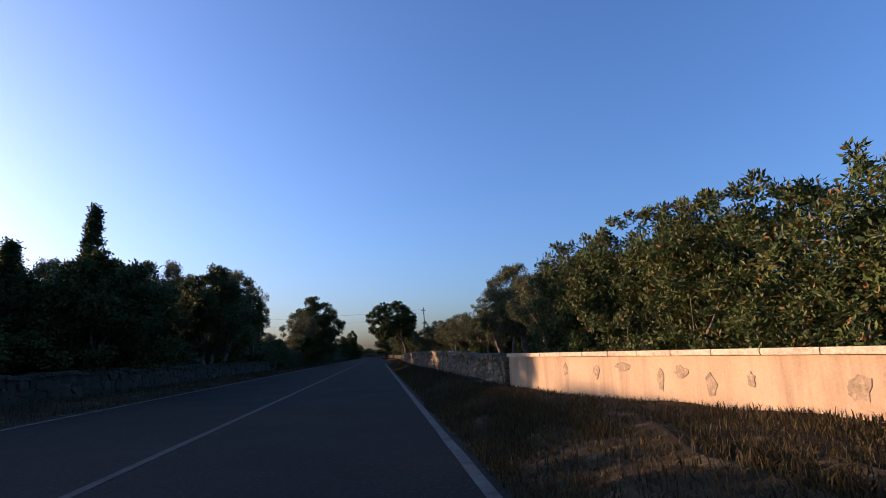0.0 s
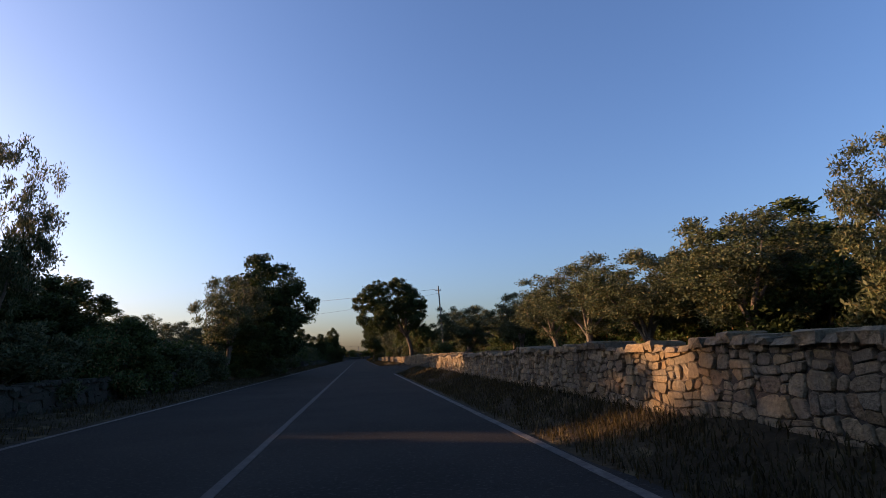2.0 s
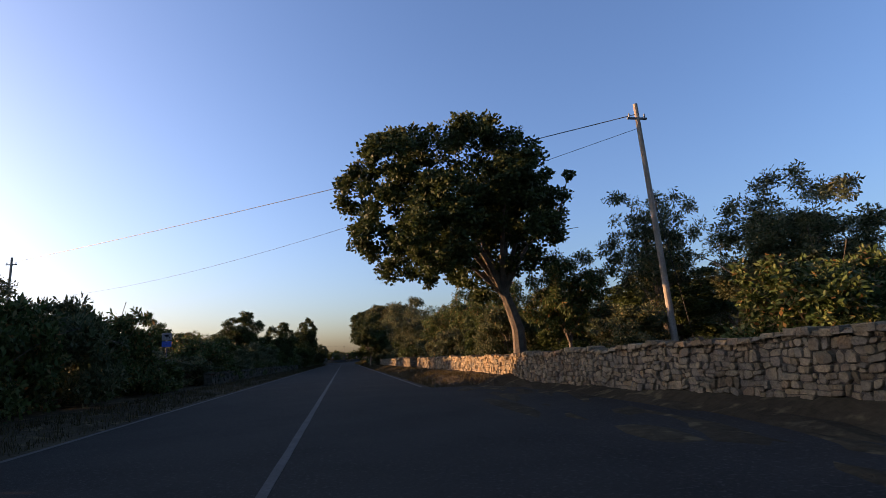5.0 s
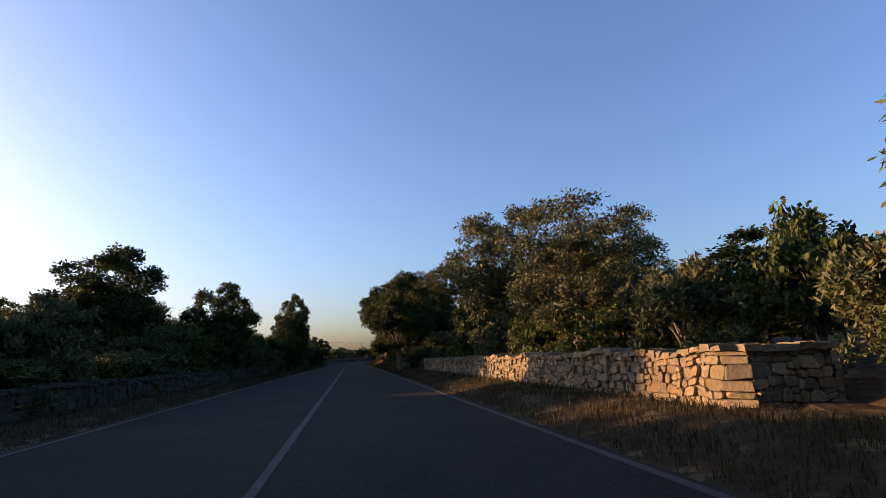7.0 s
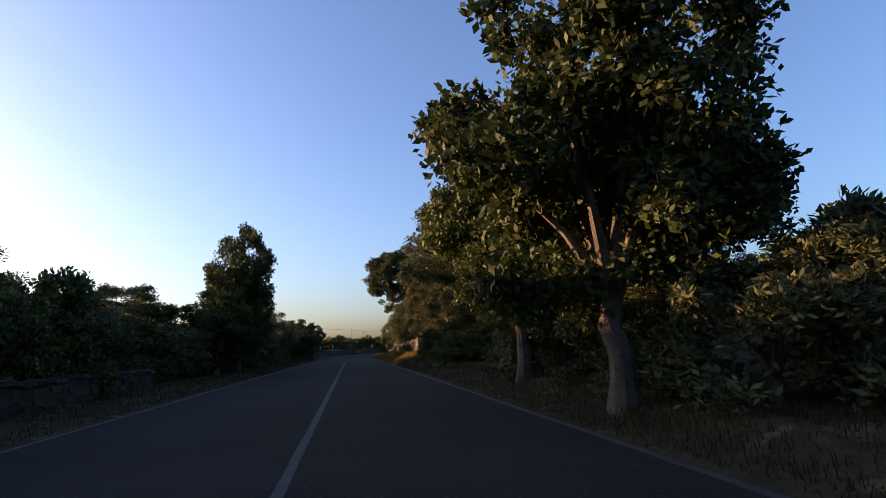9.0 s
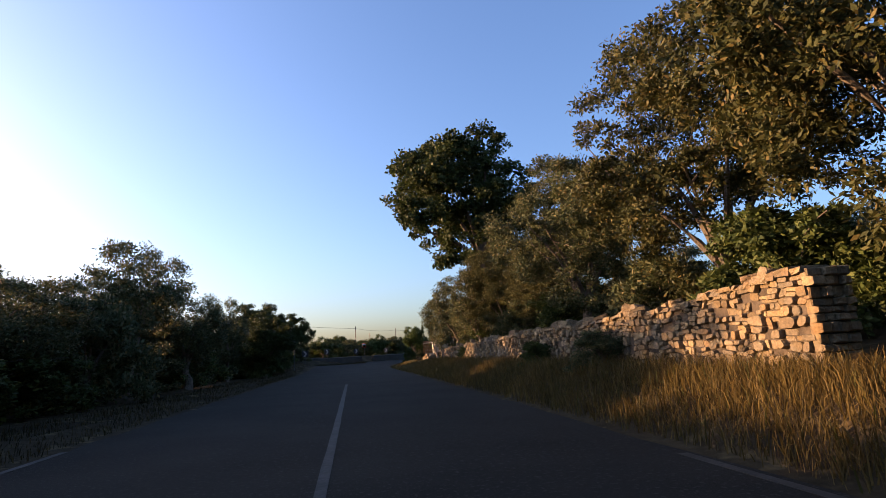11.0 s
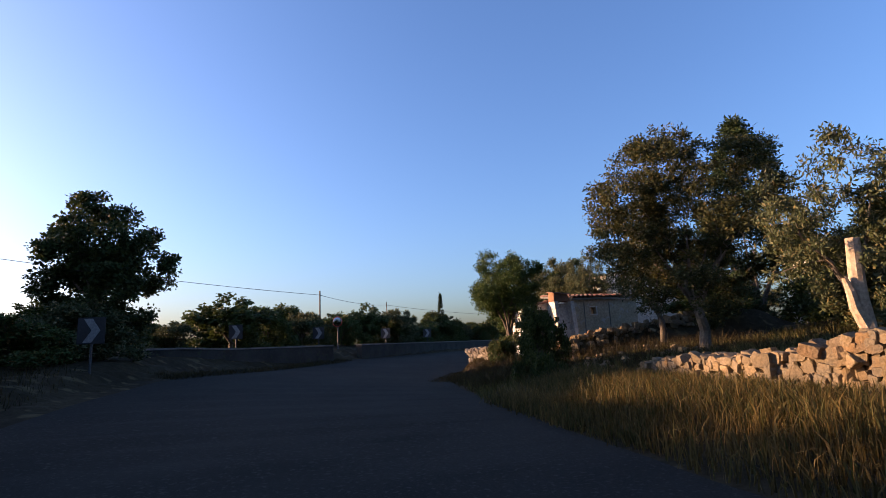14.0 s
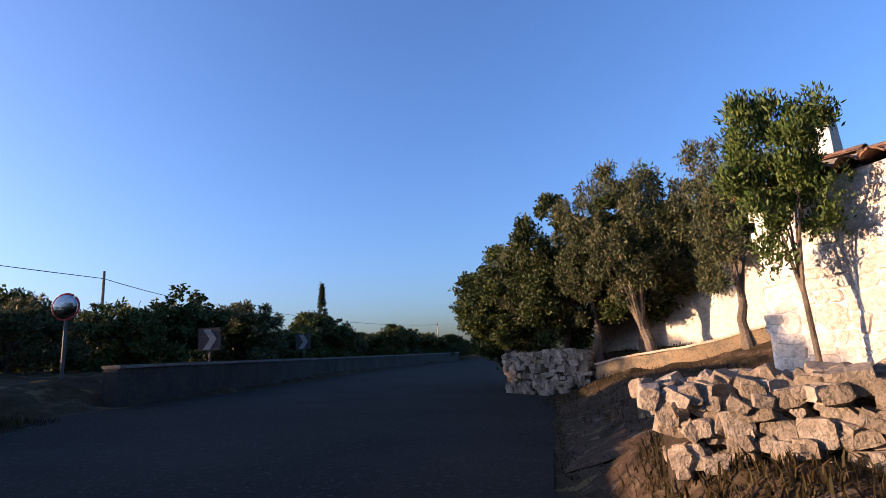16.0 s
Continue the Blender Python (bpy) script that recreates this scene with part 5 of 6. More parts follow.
gz = ground_z(-7.3, 228.9)
pole_with_plates("warning_sign", "triangular warning sign seen from its grey back", -7.3, 228.9, 3.05, [("plate", [(-0.26, 2.5 - gz), (0.26, 2.5 - gz), (0.0, 3.0 - gz)], M_SIGNBACK, "grey back of a triangular plate")])
gz = ground_z(-9.0, 101.0)
pole_with_plates("direction_sign", "white and blue sign on a post among the shrubs", -9.75, 102.6, 2.8, [("white_plate", [(-0.2, 2.42 - gz), (0.2, 2.42 - gz), (0.2, 2.75 - gz), (-0.2, 2.75 - gz)], M_WHITE, "white sign plate"), ("arrow", [(-0.13, 2.66 - gz), (0.0, 2.54 - gz), (0.05, 2.6 - gz), (0.13, 2.48 - gz), (0.13, 2.56 - gz), (0.05, 2.68 - gz)], M_BLACK, "black arrow"), ("blue_plate", [(-0.2, 2.12 - gz), (0.2, 2.12 - gz), (0.2, 2.38 - gz), (-0.2, 2.38 - gz)], M_BLUE, "blue sign plate")])


def traffic_mirror(x, y, top):
    th = empty("traffic_mirror", Matrix.Translation((x, y, ground_z(x, y))) @ Matrix.Rotation(radians(-25), 4, "Z"), "round convex traffic mirror with red rim on a post", "mirror")
    h = top - ground_z(x, y)
    bm = bmesh.new()
    bmesh.ops.create_cone(bm, cap_ends=True, segments=12, radius1=0.035, radius2=0.035, depth=h + 0.3, matrix=Matrix.Translation((0, 0.06, h / 2 - 0.2)))
    part("post", bm, M_SIGNBACK, th)
    bm = bmesh.new()
    bmesh.ops.create_uvsphere(bm, u_segments=24, v_segments=12, radius=0.26)
    for v in bm.verts:
        v.co = Vector((v.co.x, v.co.y * 0.1, v.co.z + h - 0.35))
    ob = part("mirror_glass", bm, plain("mirror_glass", (0.3, 0.31, 0.33), 0.12, 1.0, 0.02), th, "convex mirror")
    v, f = tube([(0.275 * math.cos(a), 0.02, h - 0.35 + 0.275 * math.sin(a)) for a in np.linspace(0, 2 * math.pi, 25)], [0.022] * 25, 8)
    part("rim", mesh_from("rim", v, f), M_RED, th, "red plastic rim")


traffic_mirror(-0.86, 251.9, 2.95)


def utility_pole(x, y, top, lean=(0.0, 0.0), radius=0.11, arm=True, stay=None):
    z = ground_z(x, y)
    th = empty("utility_pole", Matrix.Translation((x, y, z)), "grey utility pole carrying overhead wires", "pole", "utility poles")
    h = top - z
    v, f = tube([(0, 0, -0.3), (lean[0] * 0.5, lean[1] * 0.5, h * 0.5), (lean[0], lean[1], h)], [radius, radius * 0.85, radius * 0.65], 10)
    part("shaft", mesh_from("shaft", v, f), M_WOOD, th)
    if arm:
        bm = bmesh.new()
        bm_box(bm, lean[0] - 0.35, lean[0] + 0.35, lean[1] - 0.03, lean[1] + 0.03, h - 0.55, h - 0.48, 0.006)
        part("crossarm", bm, M_GREY, th)
        for k in (-0.28, 0.28):
            v, f = tube([(lean[0] + k, lean[1], h - 0.48), (lean[0] + k, lean[1], h - 0.4), (lean[0] + k, lean[1], h - 0.34)], [0.02, 0.035, 0.02], 8)
            part("insulator", mesh_from("insulator", v, f), M_WHITE, th)
    if stay:
        v, f = tube([(lean[0], lean[1], h * 0.8), (stay[0], stay[1], -0.1)], [0.012, 0.012], 5)
        part("stay_wire", mesh_from("stay_wire", v, f), M_CABLE, th)
    return Vector((x + lean[0], y + lean[1], top - 0.36))


def wire(a, b, sag, radius=0.012):
    pts = [a.lerp(b, t) - Vector((0, 0, sag * 4 * t * (1 - t))) for t in np.linspace(0, 1, 17)]
    v, f = tube(pts, [radius] * 17, 5)
    tagged(new("overhead_wire", mesh_from("overhead_wire", v, f, M_CABLE)), "black overhead wire sagging between poles", "cable", "overhead wires")


P1 = utility_pole(8.3, 91.6, 8.95, (-0.5, -0.3), stay=(1.6, 1.2))
P2 = utility_pole(-24.8, 118.0, 9.5)
wire(P1, P2, 0.15, 0.016)
wire(P1 - Vector((0, 0, 0.5)), P2 + Vector((-3, 14, -0.6)), 0.9, 0.009)
PA = utility_pole(-1.8, 268.3, 6.1, radius=0.09, arm=False)
PB = utility_pole(5.8, 283.0, 6.2, radius=0.08, arm=False)
PC = utility_pole(-34.0, 246.0, 9.2, radius=0.1, arm=False)
PD = utility_pole(40.0, 316.0, 6.4, radius=0.1, arm=False)
wire(PC, PA, 0.5, 0.018)
wire(PA, PB, 0.25, 0.018)
wire(PB, PD, 0.6, 0.018)
utility_pole(2.4, 330.0, 7.5, radius=0.1)


# ---------------------------------------------------------------- the farm at the bend
M_LIME = stony("whitewashed_stone", [(0.66, 0.65, 0.62), (0.72, 0.71, 0.69), (0.62, 0.6, 0.56), (0.69, 0.68, 0.65)], 0.9, (0.46, 0.42, 0.36))
M_LIMEJOINT = mottled("whitewash_joint", (0.56, 0.54, 0.5), (0.7, 0.68, 0.64), 3.0, 20.0, 0.95, 0.5, 0.01)
M_RENDER = mottled("pale_grey_render", (0.36, 0.3, 0.205), (0.48, 0.415, 0.3), 0.8, 14.0, 0.9, 0.25, 0.01, (0.4, 0.37, 0.32))
M_WHITEWALL = mottled("white_limewash", (0.5, 0.465, 0.395), (0.64, 0.605, 0.53), 0.8, 14.0, 0.85, 0.25, 0.01, (0.4, 0.37, 0.33))
M_TILE = stony("terracotta_tile", [(0.28, 0.12, 0.07), (0.36, 0.17, 0.1), (0.3, 0.16, 0.11), (0.24, 0.13, 0.09)], 0.9, (0.16, 0.13, 0.1))
M_DARK = plain("dark_opening", (0.02, 0.018, 0.016), 0.9)
M_RUST = mottled("rusty_metal", (0.1, 0.05, 0.03), (0.24, 0.12, 0.06), 3.0, 20.0, 0.85, 0.4, 0.01)


def stone_face(parent, origin, u, width, height, n, batter, seed, mat, size=(0.2, 0.13), depth=0.02, name="stone"):
    """Separate stones on a leaning rectangular face: origin at its foot, u along it, n outwards."""
    rng = np.random.default_rng(seed)
    cols, rows = max(2, int(width / size[0])), max(2, int(height / size[1]))
    origin, u, n = Vector(origin), Vector(u), Vector(n)
    for j in range(rows):
        shift = rng.uniform(0, 0.5)
        edges = [0.0] + sorted(min(0.995, max(0.005, (i + shift + rng.uniform(-0.2, 0.2)) / (cols + 0.5))) for i in range(1, cols + 1)) + [1.0]
        z0, z1 = height * j / rows + 0.006, height * (j + 1) / rows - 0.006
        for a, b in zip(edges, edges[1:]):
            if (b - a) * width < 0.05:
                continue
            x0, x1 = a * width + 0.006, b * width - 0.006
            o = depth * rng.uniform(0.3, 1.3)
            c = rng.uniform(0.012, 0.03)
            vs = []
            for grow_, dep in ((0.0, -0.03), (0.0, o * 0.5), (c, o)):
                for xx, zz in ((x0 + grow_, z0 + grow_), (x1 - grow_, z0 + grow_), (x1 - grow_, z1 - grow_), (x0 + grow_, z1 - grow_)):
                    zz += rng.uniform(-0.012, 0.012)
                    vs.append(origin + u * (xx + rng.uniform(-0.006, 0.006)) + n * (dep - batter * zz / height) + Vector((0, 0, zz)))
            fs = [(r + k, r + (k + 1) % 4, r + 4 + (k + 1) % 4, r + 4 + k) for r in (0, 4) for k in range(4)] + [(8, 9, 10, 11)]
            part(name, mesh_from(name, vs, fs), mat, parent)


def rubble_face(parent, origin, u, width, height, n, batter, seed, mat, size, relief):
    """Low, uneven limewashed stones on a leaning face; u along it, n outwards."""
    rng = np.random.default_rng(seed)
    origin, u, n = Vector(origin), Vector(u), Vector(n)
    for cell in blocks(width, height, size[0], size[1], rng):
        c = sum(cell) / len(cell)
        if not (0.0 < c[0] < width and 0.0 < c[1] < height):
            continue
        o, vs, m = relief * rng.uniform(0.3, 1.4), [], len(cell)
        for shrink, dep in ((1.0, -0.03), (0.98, o * 0.4), (0.8, o)):
            for q in cell:
                q = c + (q - c) * shrink
                x, z = min(max(q[0], 0.0), width), min(max(q[1], 0.0), height)
                vs.append(origin + u * float(x) + n * float(dep - batter * z / height) + Vector((0, 0, float(z))))
        fs = [(r + k, r + (k + 1) % m, r + m + (k + 1) % m, r + m + k) for r in (0, m) for k in range(m)] + [tuple(range(2 * m, 3 * m))]
        part("stone", mesh_from("stone", vs, fs), mat, parent)


def prism(bottom, top):
    """A solid between two rings of points."""
    bm = bmesh.new()
    a = [bm.verts.new(p) for p in bottom]
    b = [bm.verts.new(p) for p in top]
    n = len(a)
    bm.faces.new(a[::-1])
    bm.faces.new(b)
    for k in range(n):
        bm.faces.new((a[k], a[(k + 1) % n], b[(k + 1) % n], b[k]))
    return bm


def tile_roof(parent, c0, c1, c2, c3, seed, across=0.17):
    """Rows of curved tiles on a sloping four-sided roof: c0-c1 the eave, c3-c2 the ridge."""
    rng = np.random.default_rng(seed)
    c0, c1, c2, c3 = (Vector(c) for c in (c0, c1, c2, c3))
    n = max(3, int((c1 - c0).length / across))
    up = (c1 - c0).cross(c3 - c0).normalized()
    if up.z < 0:
        up = -up
    m = max(2, int((c3 - c0).length / 0.32))
    for i in range(n):
        for j in range(m):
            t0, t1 = (i + 0.02) / n, (i + 0.98) / n
            s0, s1 = j / m, (j + 1.15) / m
            vs = []
            jit = rng.uniform(-0.012, 0.012)
            for s, lift in ((s0, 0.035), (min(s1, 1.02), 0.01)):
                for k in range(6):
                    t = t0 + (t1 - t0) * k / 5
                    e0, e1 = c0.lerp(c1, t), c3.lerp(c2, t)
                    vs.append(e0.lerp(e1, s) + up * (lift + jit + 0.05 * math.sin(math.pi * k / 5)))
            for s, lift in ((s0, 0.02), (min(s1, 1.02), -0.005)):
                for k in range(6):
                    t = t0 + (t1 - t0) * k / 5
                    e0, e1 = c0.lerp(c1, t), c3.lerp(c2, t)
                    vs.append(e0.lerp(e1, s) + up * (lift + jit + 0.05 * math.sin(math.pi * k / 5)))
            fs = []
            for k in range(5):
                fs += [(k, k + 1, k + 7, k + 6), (k + 12, k + 18, k + 19, k + 13), (k, k + 12, k + 13, k + 1)]
            part("roof_tile", mesh_from("roof_tile", vs, fs), M_TILE, parent)


def stone_shed():
    th = empty("stone_shed", Matrix(), "small whitewashed stone shed with battered walls and a tiled roof", "building")
    zb, ze = 0.35, 2.17
    L, R = Vector((5.5, 240.95, 0)), Vector((5.2, 239.0, 0))
    back_r, back_l = Vector((6.5, 238.95, 0)), Vector((6.9, 241.2, 0))
    ring = [L, R, back_r, back_l]
    mid = sum(ring, Vector()) / 4
    top = [p.lerp(mid, 0.06) for p in ring]
    part("wall", prism([p + Vector((0, 0, zb)) for p in ring], [p + Vector((0, 0, ze)) for p in top]), M_LIMEJOINT, th)
    u = (R - L).normalized()
    n = Vector((u.y, -u.x, 0))
    if n.x > 0:
        n = -n
    rubble_face(th, L + Vector((0, 0, zb)), u, (R - L).length, ze - zb, n, 0.045, 61, M_LIME, (0.16, 0.12), 0.016)
    u2 = (back_r - R).normalized()
    n2 = Vector((u2.y, -u2.x, 0))
    stone_face(th, R + Vector((0, 0, zb)), u2, (back_r - R).length, ze - zb, n2, 0.045, 62, M_STONE, (0.22, 0.14), 0.022)
    roof = part("roof", prism([p + Vector((0, 0, ze + 0.002)) for p in top], [top[0] + Vector((0, 0, ze + 0.05)), top[1] + Vector((0, 0, ze + 0.05)), top[2] + Vector((0, 0, ze + 0.32)), top[3] + Vector((0, 0, ze + 0.32))]), M_LIMEJOINT, th)
    e = Vector((-0.1, 0, 0))
    tile_roof(roof, top[0] + e + Vector((0, 0.1, ze + 0.06)), top[1] + e + Vector((0, -0.1, ze + 0.06)), top[2] + Vector((0, -0.1, ze + 0.33)), top[3] + Vector((0, 0.1, ze + 0.33)), 63)
    rng = np.random.default_rng(64)
    for k in range(9):
        t = rng.random()
        p = top[0].lerp(top[1], t) + Vector((rng.uniform(0.1, 0.8), 0, ze + 0.18))
        r = rng.uniform(0.04, 0.09)
        bm = bmesh.new()
        bmesh.ops.create_icosphere(bm, subdivisions=2, radius=r)
        for v in bm.verts:
            v.co = v.co * (1 + 0.35 * noise.noise(v.co * 14 + Vector((k, 0, 0)))) + p
        part("roof_weight", bm, M_STONE, roof, "loose stone lying on the tiles")


def outhouse():
    th = empty("outhouse", Matrix(), "low rendered outhouse with a tiled lean-to roof and a finned buttress", "building")
    zb, ze = 0.5, 2.48
    x0, x1, y0, y1 = 7.0, 9.6, 238.7, 241.3
    # front wall with a real opening
    bm = bmesh.new()
    rings = [[bm.verts.new((x, y, z)) for x, z in ((a, lo), (b, lo), (b, hi), (a, hi))] for y in (y0, y0 + 0.25) for a, b, lo, hi in ((x0, x1, zb, ze), (7.72, 7.94, 1.96, 2.2))]
    for k in range(4):
        for p, q in ((0, 1), (1, 3), (3, 2), (2, 0)):
            bm.faces.new((rings[p][k], rings[p][(k + 1) % 4], rings[q][(k + 1) % 4], rings[q][k]))
    bmesh.ops.recalc_face_normals(bm, faces=bm.faces)
    part("front_wall", bm, M_RENDER, th)
    for a, b, z0, z1 in ((7.68, 7.72, 1.92, 2.24), (7.94, 7.98, 1.92, 2.24), (7.722, 7.938, 2.2, 2.24), (7.722, 7.938, 1.92, 1.96)):
        bm = bmesh.new()
        bm_box(bm, a, b, y0 - 0.012, y0 + 0.05, z0, z1, 0.004)
        part("window_surround", bm, M_WHITEWALL, th, "chipped white window surround")
    for nm, a, b, c, d in (("side_wall", x1 - 0.25, x1, y0 + 0.252, y1), ("side_wall", x0, x0 + 0.25, y0 + 0.252, y1), ("back_wall", x0 + 0.252, x1 - 0.252, y1 - 0.25, y1)):
        bm = bmesh.new()
        bm_box(bm, a, b, c, d, zb, ze, 0.01)
        part(nm, bm, M_RENDER, th)
    for a in (7.45, 8.45):
        bm = bmesh.new()
        bm_box(bm, a, a + 0.03, y0 - 0.02, y0 + 0.006, zb + 0.3, ze - 0.1, 0.004)
        part("drain_pipe", bm, M_CONCRETE, th)
    low, high = (x0 - 0.05, x1 + 0.05, y0 - 0.1, ze + 0.002), (x0 - 0.05, x1 + 0.05, y1 + 0.05, ze + 0.3)
    ring = [Vector((low[0], low[2], low[3])), Vector((low[1], low[2], low[3])), Vector((high[1], high[2], high[3])), Vector((high[0], high[2], high[3]))]
    roof = part("roof", prism(ring, [p + Vector((0, 0, 0.06)) for p in ring]), M_CONCRETE, th)
    tile_roof(roof, *(p + Vector((0, -0.04, 0.07)) for p in ring), 71)
    # the buttress: a plastered back between two leaning fins, under a rusty flue box
    def leaning(xa, xb, front, back, top):
        foot = [Vector((xa, front, zb)), Vector((xb, front, zb)), Vector((xb, back, zb)), Vector((xa, back, zb))]
        return prism(foot, [Vector((p.x - 0.1, p.y if p.y == back else p.y + 0.12, top)) for p in foot])
    buttress = part("buttress", leaning(6.42, 6.88, 238.55, 238.94, 2.36), M_WHITEWALL, th, "stained cream plaster buttress")
    for a in (6.27, 6.882):
        part("fin", leaning(a, a + 0.14, 238.26, 238.93, 2.42), M_WHITEWALL, buttress, "flaking cream fin of the buttress")
    part("chimney_box", prism([Vector((a, b, 2.425)) for a, b in ((6.17, 238.42), (6.8, 238.42), (6.8, 238.9), (6.17, 238.9))], [Vector((a, b, c)) for a, b, c in ((6.2, 238.45, 2.72), (6.72, 238.45, 2.66), (6.72, 238.88, 2.7), (6.2, 238.88, 2.76))]), M_RUST, th, "rust-brown box on the buttress")
    part("chimney_cap", prism([Vector((a, b, c)) for a, b, c in ((6.12, 238.38, 2.725), (6.82, 238.38, 2.665), (6.82, 238.94, 2.705), (6.12, 238.94, 2.765))], [Vector((a, b, c)) for a, b, c in ((6.13, 238.4, 2.755), (6.8, 238.4, 2.695), (6.8, 238.92, 2.735), (6.13, 238.92, 2.795))]), M_TILE, th)


def concrete_block(x, y, turn):
    """A low plastered block with a sloping top and a small square hole in its face."""
    th = empty("concrete_block", Matrix.Translation((x, y, ground_z(x, y) - 0.1)) @ Matrix.Rotation(turn, 4, "Z"), "low weathered plastered block with a small square hole", "block")
    w, d, h = 0.26, 0.3, 0.72
    for nm, q in (("side", (0.0, 0.09, 0.0, h)), ("side", (0.17, w, 0.0, h)), ("lower_face", (0.092, 0.168, 0.0, h * 0.62)), ("upper_face", (0.092, 0.168, h * 0.73, h))):
        a, b, lo, hi = q
        foot = [Vector((-d / 2, a, lo)), Vector((d / 2, a, lo)), Vector((d / 2, b, lo)), Vector((-d / 2, b, lo))]
        part(nm, prism(foot, [Vector((p.x * 0.86, p.y, hi - (0.0 if hi < h else 0.2 * (w - p.y) / w))) for p in foot]), M_CONCRETE, th)


def farmhouse():
    th = empty("farmhouse", Matrix(), "white limewashed flat-roofed farmhouse with a parapet and tall chimney", "house")
    zb, zt = 0.6, 4.05
    x0, x1, y0, y1 = 11.8, 18.5, 243.5, 249.5
    for nm, a in (("front_wall", (x0, x1, y0, y0 + 0.4)), ("side_wall", (x0, x0 + 0.4, y0 + 0.402, y1)), ("side_wall", (x1 - 0.4, x1, y0 + 0.402, y1)), ("back_wall", (x0 + 0.402, x1 - 0.402, y1 - 0.4, y1))):
        bm = bmesh.new()
        bm_box(bm, *a, zb, zt, 0.015)
        part(nm, bm, M_WHITEWALL, th)
    bm = bmesh.new()
    bm_box(bm, x0 + 0.402, x1 - 0.402, y0 + 0.402, y1 - 0.402, zt - 0.5, zt - 0.3)
    part("roof", bm, M_RENDER, th)
    for a in ((x0 - 0.06, x1 + 0.06, y0 - 0.06, y0 + 0.45), (x0 - 0.06, x0 + 0.45, y0 + 0.452, y1 + 0.06)):
        bm = bmesh.new()
        bm_box(bm, *a, zt + 0.002, zt + 0.1, 0.012)
        part("parapet_coping", bm, M_RENDER, th)
    part("chimney", prism([Vector((14.1 + a * 0.3, 244.25 + b * 0.3, zt - 0.32)) for a, b in ((-1, -1), (1, -1), (1, 1), (-1, 1))], [Vector((14.12 + a * 0.17, 244.15 + b * 0.17, 5.75)) for a, b in ((-1, -1), (1, -1), (1, 1), (-1, 1))]), M_WHITEWALL, th, "tall tapered white chimney")
    v, f = tube([(14.12, 244.15, 5.7), (14.12, 244.15, 5.85), (14.12, 244.15, 5.95), (14.15, 244.15, 6.05), (14.12, 244.15, 6.2)], [0.11, 0.12, 0.05, 0.06, 0.01], 8)
    part("chimney_finial", mesh_from("chimney_finial", v, f), M_DARK, th, "dark metal finial")
    v, f = join_tubes([tube([(11.95, 246.0, zt), (11.95, 246.0, 5.1)], [0.014, 0.01], 6), tube([(11.75, 246.0, 5.05), (12.15, 246.05, 5.05)], [0.006, 0.006], 5)] + [tube([(11.8 + 0.1 * k, 245.87, 5.05), (11.8 + 0.1 * k, 246.15, 5.05)], [0.004, 0.004], 4) for k in range(4)])
    part("aerial", mesh_from("aerial", v, f), M_GREY, th, "thin metal television aerial")
    part("pinnacle", prism([Vector((12.6 + 0.16 * math.cos(k), 247.2 + 0.16 * math.sin(k), zt - 0.1)) for k in np.linspace(0, 5.5, 8)], [Vector((12.6 + 0.04 * math.cos(k), 247.2 + 0.04 * math.sin(k), 4.9)) for k in np.linspace(0, 5.5, 8)]), M_WHITEWALL, th, "white stone pinnacle")


stone_shed()
outhouse()
farmhouse()
concrete_block(4.45, 238.6, 1.2)


def far_house():
    th = empty("far_house", Matrix(), "small white house with a dark window beyond the grove", "house")
    bm = bmesh.new()
    for a in ((21.0, 22.0, 238, 243, 1.2, 4.6), (22.8, 25.5, 238, 243, 1.2, 4.6), (22.0, 22.8, 238, 243, 1.2, 3.4), (22.0, 22.8, 238, 243, 4.1, 4.6), (22.0, 22.8, 238.6, 243, 3.4, 4.1)):
        bm_box(bm, *a)
    part("wall", bm, M_WHITEWALL, th)
    bm = bmesh.new()
    bm_box(bm, 22.002, 22.798, 238.5, 238.55, 3.402, 4.098)
    part("window", bm, M_DARK, th, "dark window pane")
    bm = bmesh.new()
    bm_box(bm, 20.85, 25.65, 237.85, 243.15, 4.603, 4.72, 0.02)
    part("roof", bm, M_RENDER, th)


far_house()
WALL_G = [(9.0, 250.0), (9.4, 249.0), (9.9, 247.9)]
rock_wall("low rough pale stone wall end at the farm entrance", WALL_G, profile((0, 0.98), (2.4, 1.0)), 19, 0.4, (0.18, 0.12), M_PALE, 0.04, 0.12)


def kerb_wall(pts, label, h0, h1, thick=0.2):
    """A low cement-topped edging wall whose height runs from h0 to h1 along its line."""
    th = empty("kerb_wall", Matrix(), label, "wall", kind="structure")
    L = length_of(pts)
    rng = np.random.default_rng(4)
    n = 16
    for nm, lo, hi, half, mt in (("wall_body", -0.2, -0.045, thick / 2, M_STONE), ("coping", -0.043, 0.0, thick / 2 + 0.02, M_COPING)):
        verts, faces = [], []
        for i in range(n + 1):
            p, d, nl = along(pts, min(L * i / n, L - 0.001))
            g = ground_z(p.x, p.y)
            h = h0 + (h1 - h0) * i / n + rng.normal() * 0.008
            for a, z in ((half, g + lo if nm == "wall_body" else g + h + lo), (half, g + h + hi), (-half, g + h + hi), (-half, g + lo if nm == "wall_body" else g + h + lo)):
                verts.append(p + nl * (a + rng.normal() * 0.006) + Vector((0, 0, z)))
            if i:
                o = 4 * i
                faces += [(o - 4 + k, o - 4 + (k + 1) % 4, o + (k + 1) % 4, o + k) for k in range(4)]
        faces += [(3, 2, 1, 0), (4 * n, 4 * n + 1, 4 * n + 2, 4 * n + 3)]
        part(nm, mesh_from(nm, verts, faces), mt, th)


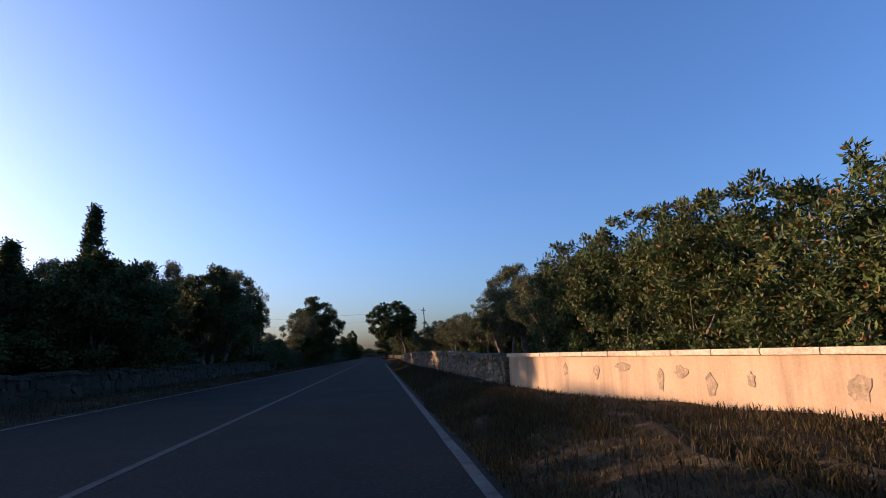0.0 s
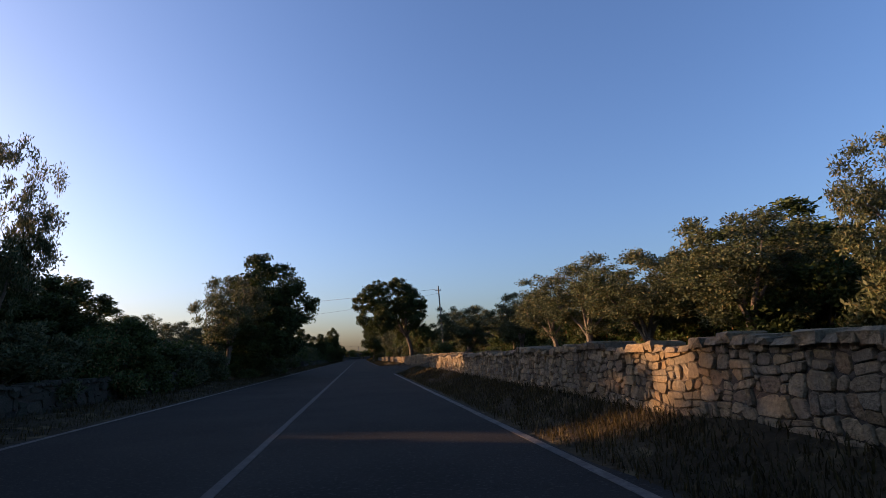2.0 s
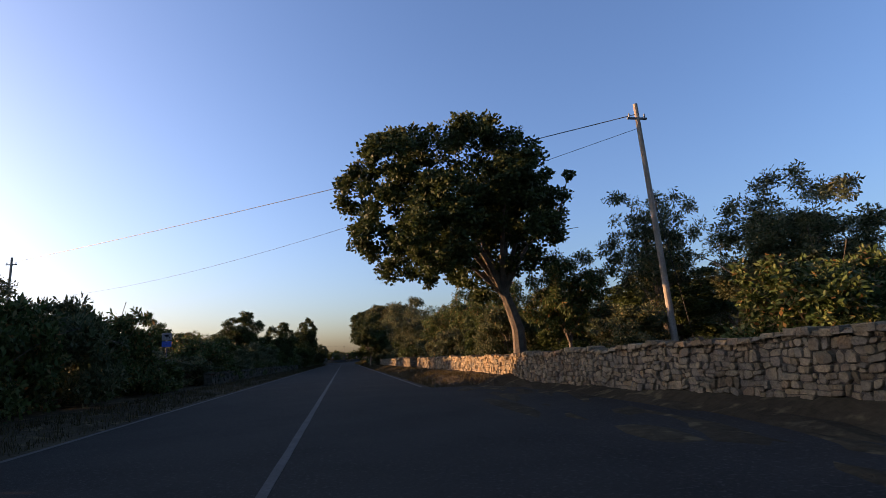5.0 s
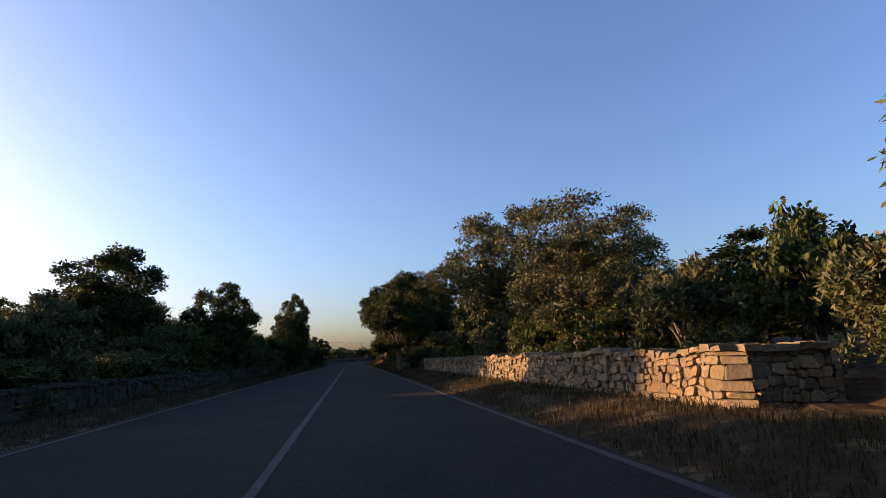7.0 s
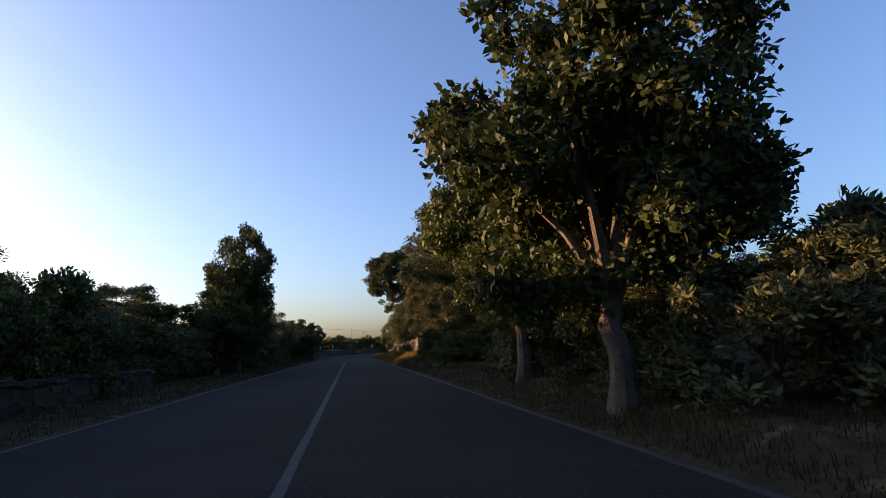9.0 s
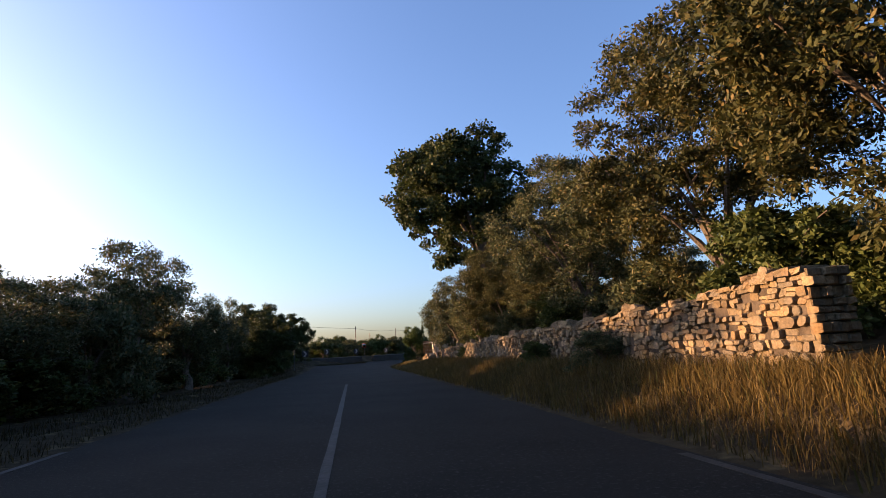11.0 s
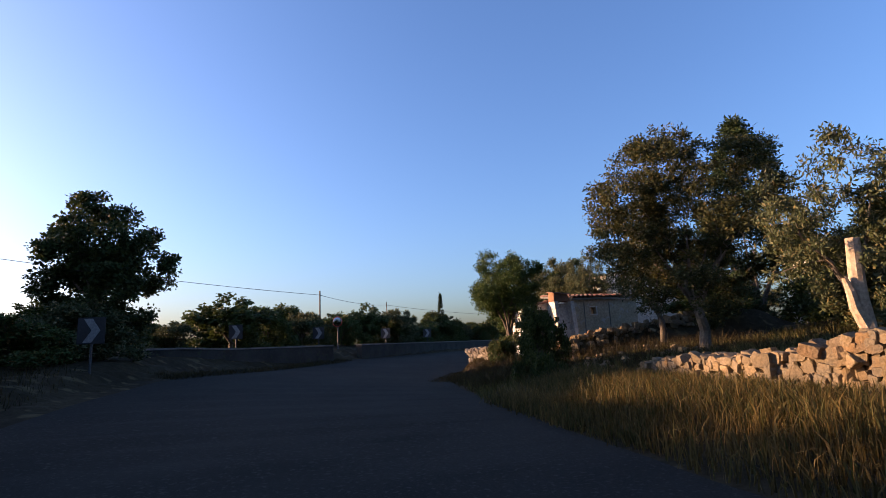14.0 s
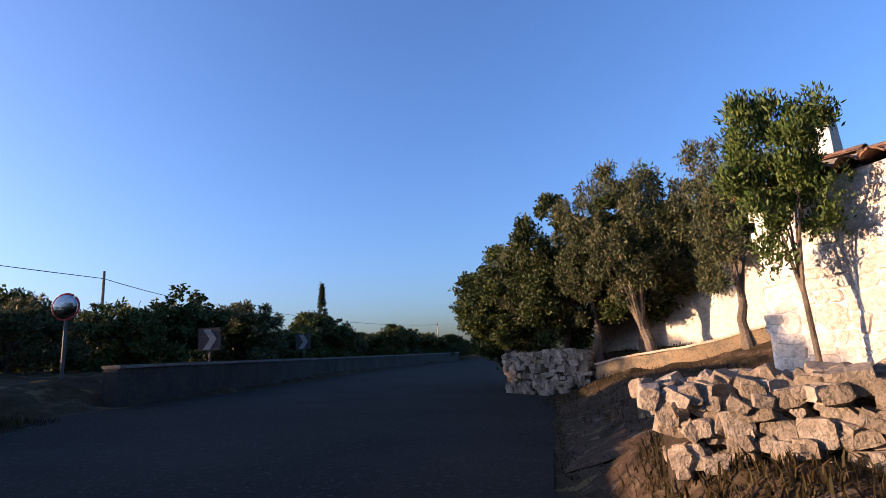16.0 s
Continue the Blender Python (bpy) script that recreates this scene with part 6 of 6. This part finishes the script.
kerb_wall([(9.95, 247.75), (10.5, 245.8), (11.2, 243.8)], "low cement-topped edging wall along the drive", 0.34, 0.24)
kerb_wall([(5.4, 241.3), (5.55, 241.8), (5.8, 242.6)], "short low edging wall beside the shed", 0.3, 0.3)


def rubble_heap(label, places, seed, lo, hi, mat=None):
    rng = np.random.default_rng(seed)
    th = empty("rubble_heap", Matrix(), label, "stones")
    for x, y, z in places:
        r = rng.uniform(lo, hi)
        bm = rock_mesh(rng, *(2.1 * r * rng.uniform(0.65, 1.2, 3) * (1, 1, 0.8)))
        ob = part("rock", bm, mat or M_STONE, th)
        ob.location = (x, y, z + r * 0.4)
        ob.rotation_euler = (rng.uniform(-0.3, 0.3), rng.uniform(-0.3, 0.3), rng.uniform(0, 6.3))


rr = np.random.default_rng(12)
pl_ = []
for k in range(170):
    x, y = rr.uniform(3.6, 8.2), rr.uniform(232.4, 237.6)
    pl_.append((x, y, ground_z(x, y) + max(0.0, rr.normal() * 0.06 + 0.04)))
rubble_heap("heap of rough limestone rocks below the shed", pl_, 3, 0.04, 0.1)
pl_ = []
for k in range(220):
    x, y = rr.uniform(5.6, 11.6), 237.6 + rr.normal() * 0.24
    pl_.append((x, y, ground_z(x, y) + max(0.0, rr.normal() * 0.05)))
rubble_heap("long ridge of dumped grey stones before the outhouse", pl_, 6, 0.05, 0.12)
pl_ = []
for k in range(34):
    p, d, nl = along(WALL_F, rr.uniform(0, length_of(WALL_F) - 0.01))
    pl_.append((p.x + rr.normal() * 0.14, p.y + rr.normal() * 0.14, 0.8 + 0.05 * rr.random()))
rubble_heap("loose rocks piled on top of the entrance wall", pl_, 4, 0.04, 0.09, M_PALE)
pl_ = []
for k in range(90):
    s_ = rr.uniform(0.3, 27.2)
    p, d, nl = along(WALL_D, s_)
    pl_.append((p.x + rr.normal() * 0.08, p.y, profile((0, 1.85), (3, 1.65), (15, 1.5), (28, 1.3))(s_) - 0.03))
rubble_heap("jagged loose stones on the wall top", pl_, 5, 0.07, 0.16)


def stump(x, y):
    th = empty("cut_trunk", Matrix.Translation((x, y, ground_z(x, y) - 0.1)), "pale bare cut tree trunk with a split top", "trunk")
    v, f = join_tubes([tube([(0.12, 0, 0), (0.09, 0.02, 0.4), (0.03, 0, 0.8), (-0.02, 0.02, 1.15), (-0.03, 0, 1.4), (0.0, 0.01, 1.65), (0.01, 0, 1.92)], [0.15, 0.11, 0.085, 0.1, 0.09, 0.085, 0.08], 10), tube([(0.05, 0, 0.7), (-0.1, 0.02, 1.05), (-0.16, 0, 1.25), (-0.2, 0.02, 1.42)], [0.085, 0.07, 0.055, 0.03], 8)])
    part("trunk", mesh_from("trunk", v, f), mottled("bare_wood", (0.3, 0.23, 0.16), (0.46, 0.37, 0.27), 3.0, 24.0, 0.9, 0.6, 0.02), th)


stump(4.7, 226.4)
pole_with_plates("leaning_stick", "thin pale cane standing in the grass", 2.5, 207.2, 1.55, [], 0.012, "stick")


# ---------------------------------------------------------------- single stones of the walls
for wall_ob, stones, stone_mat in WALLS:
    for vs, fs in stones:
        part("stone", mesh_from("stone", vs, fs), stone_mat, wall_ob)
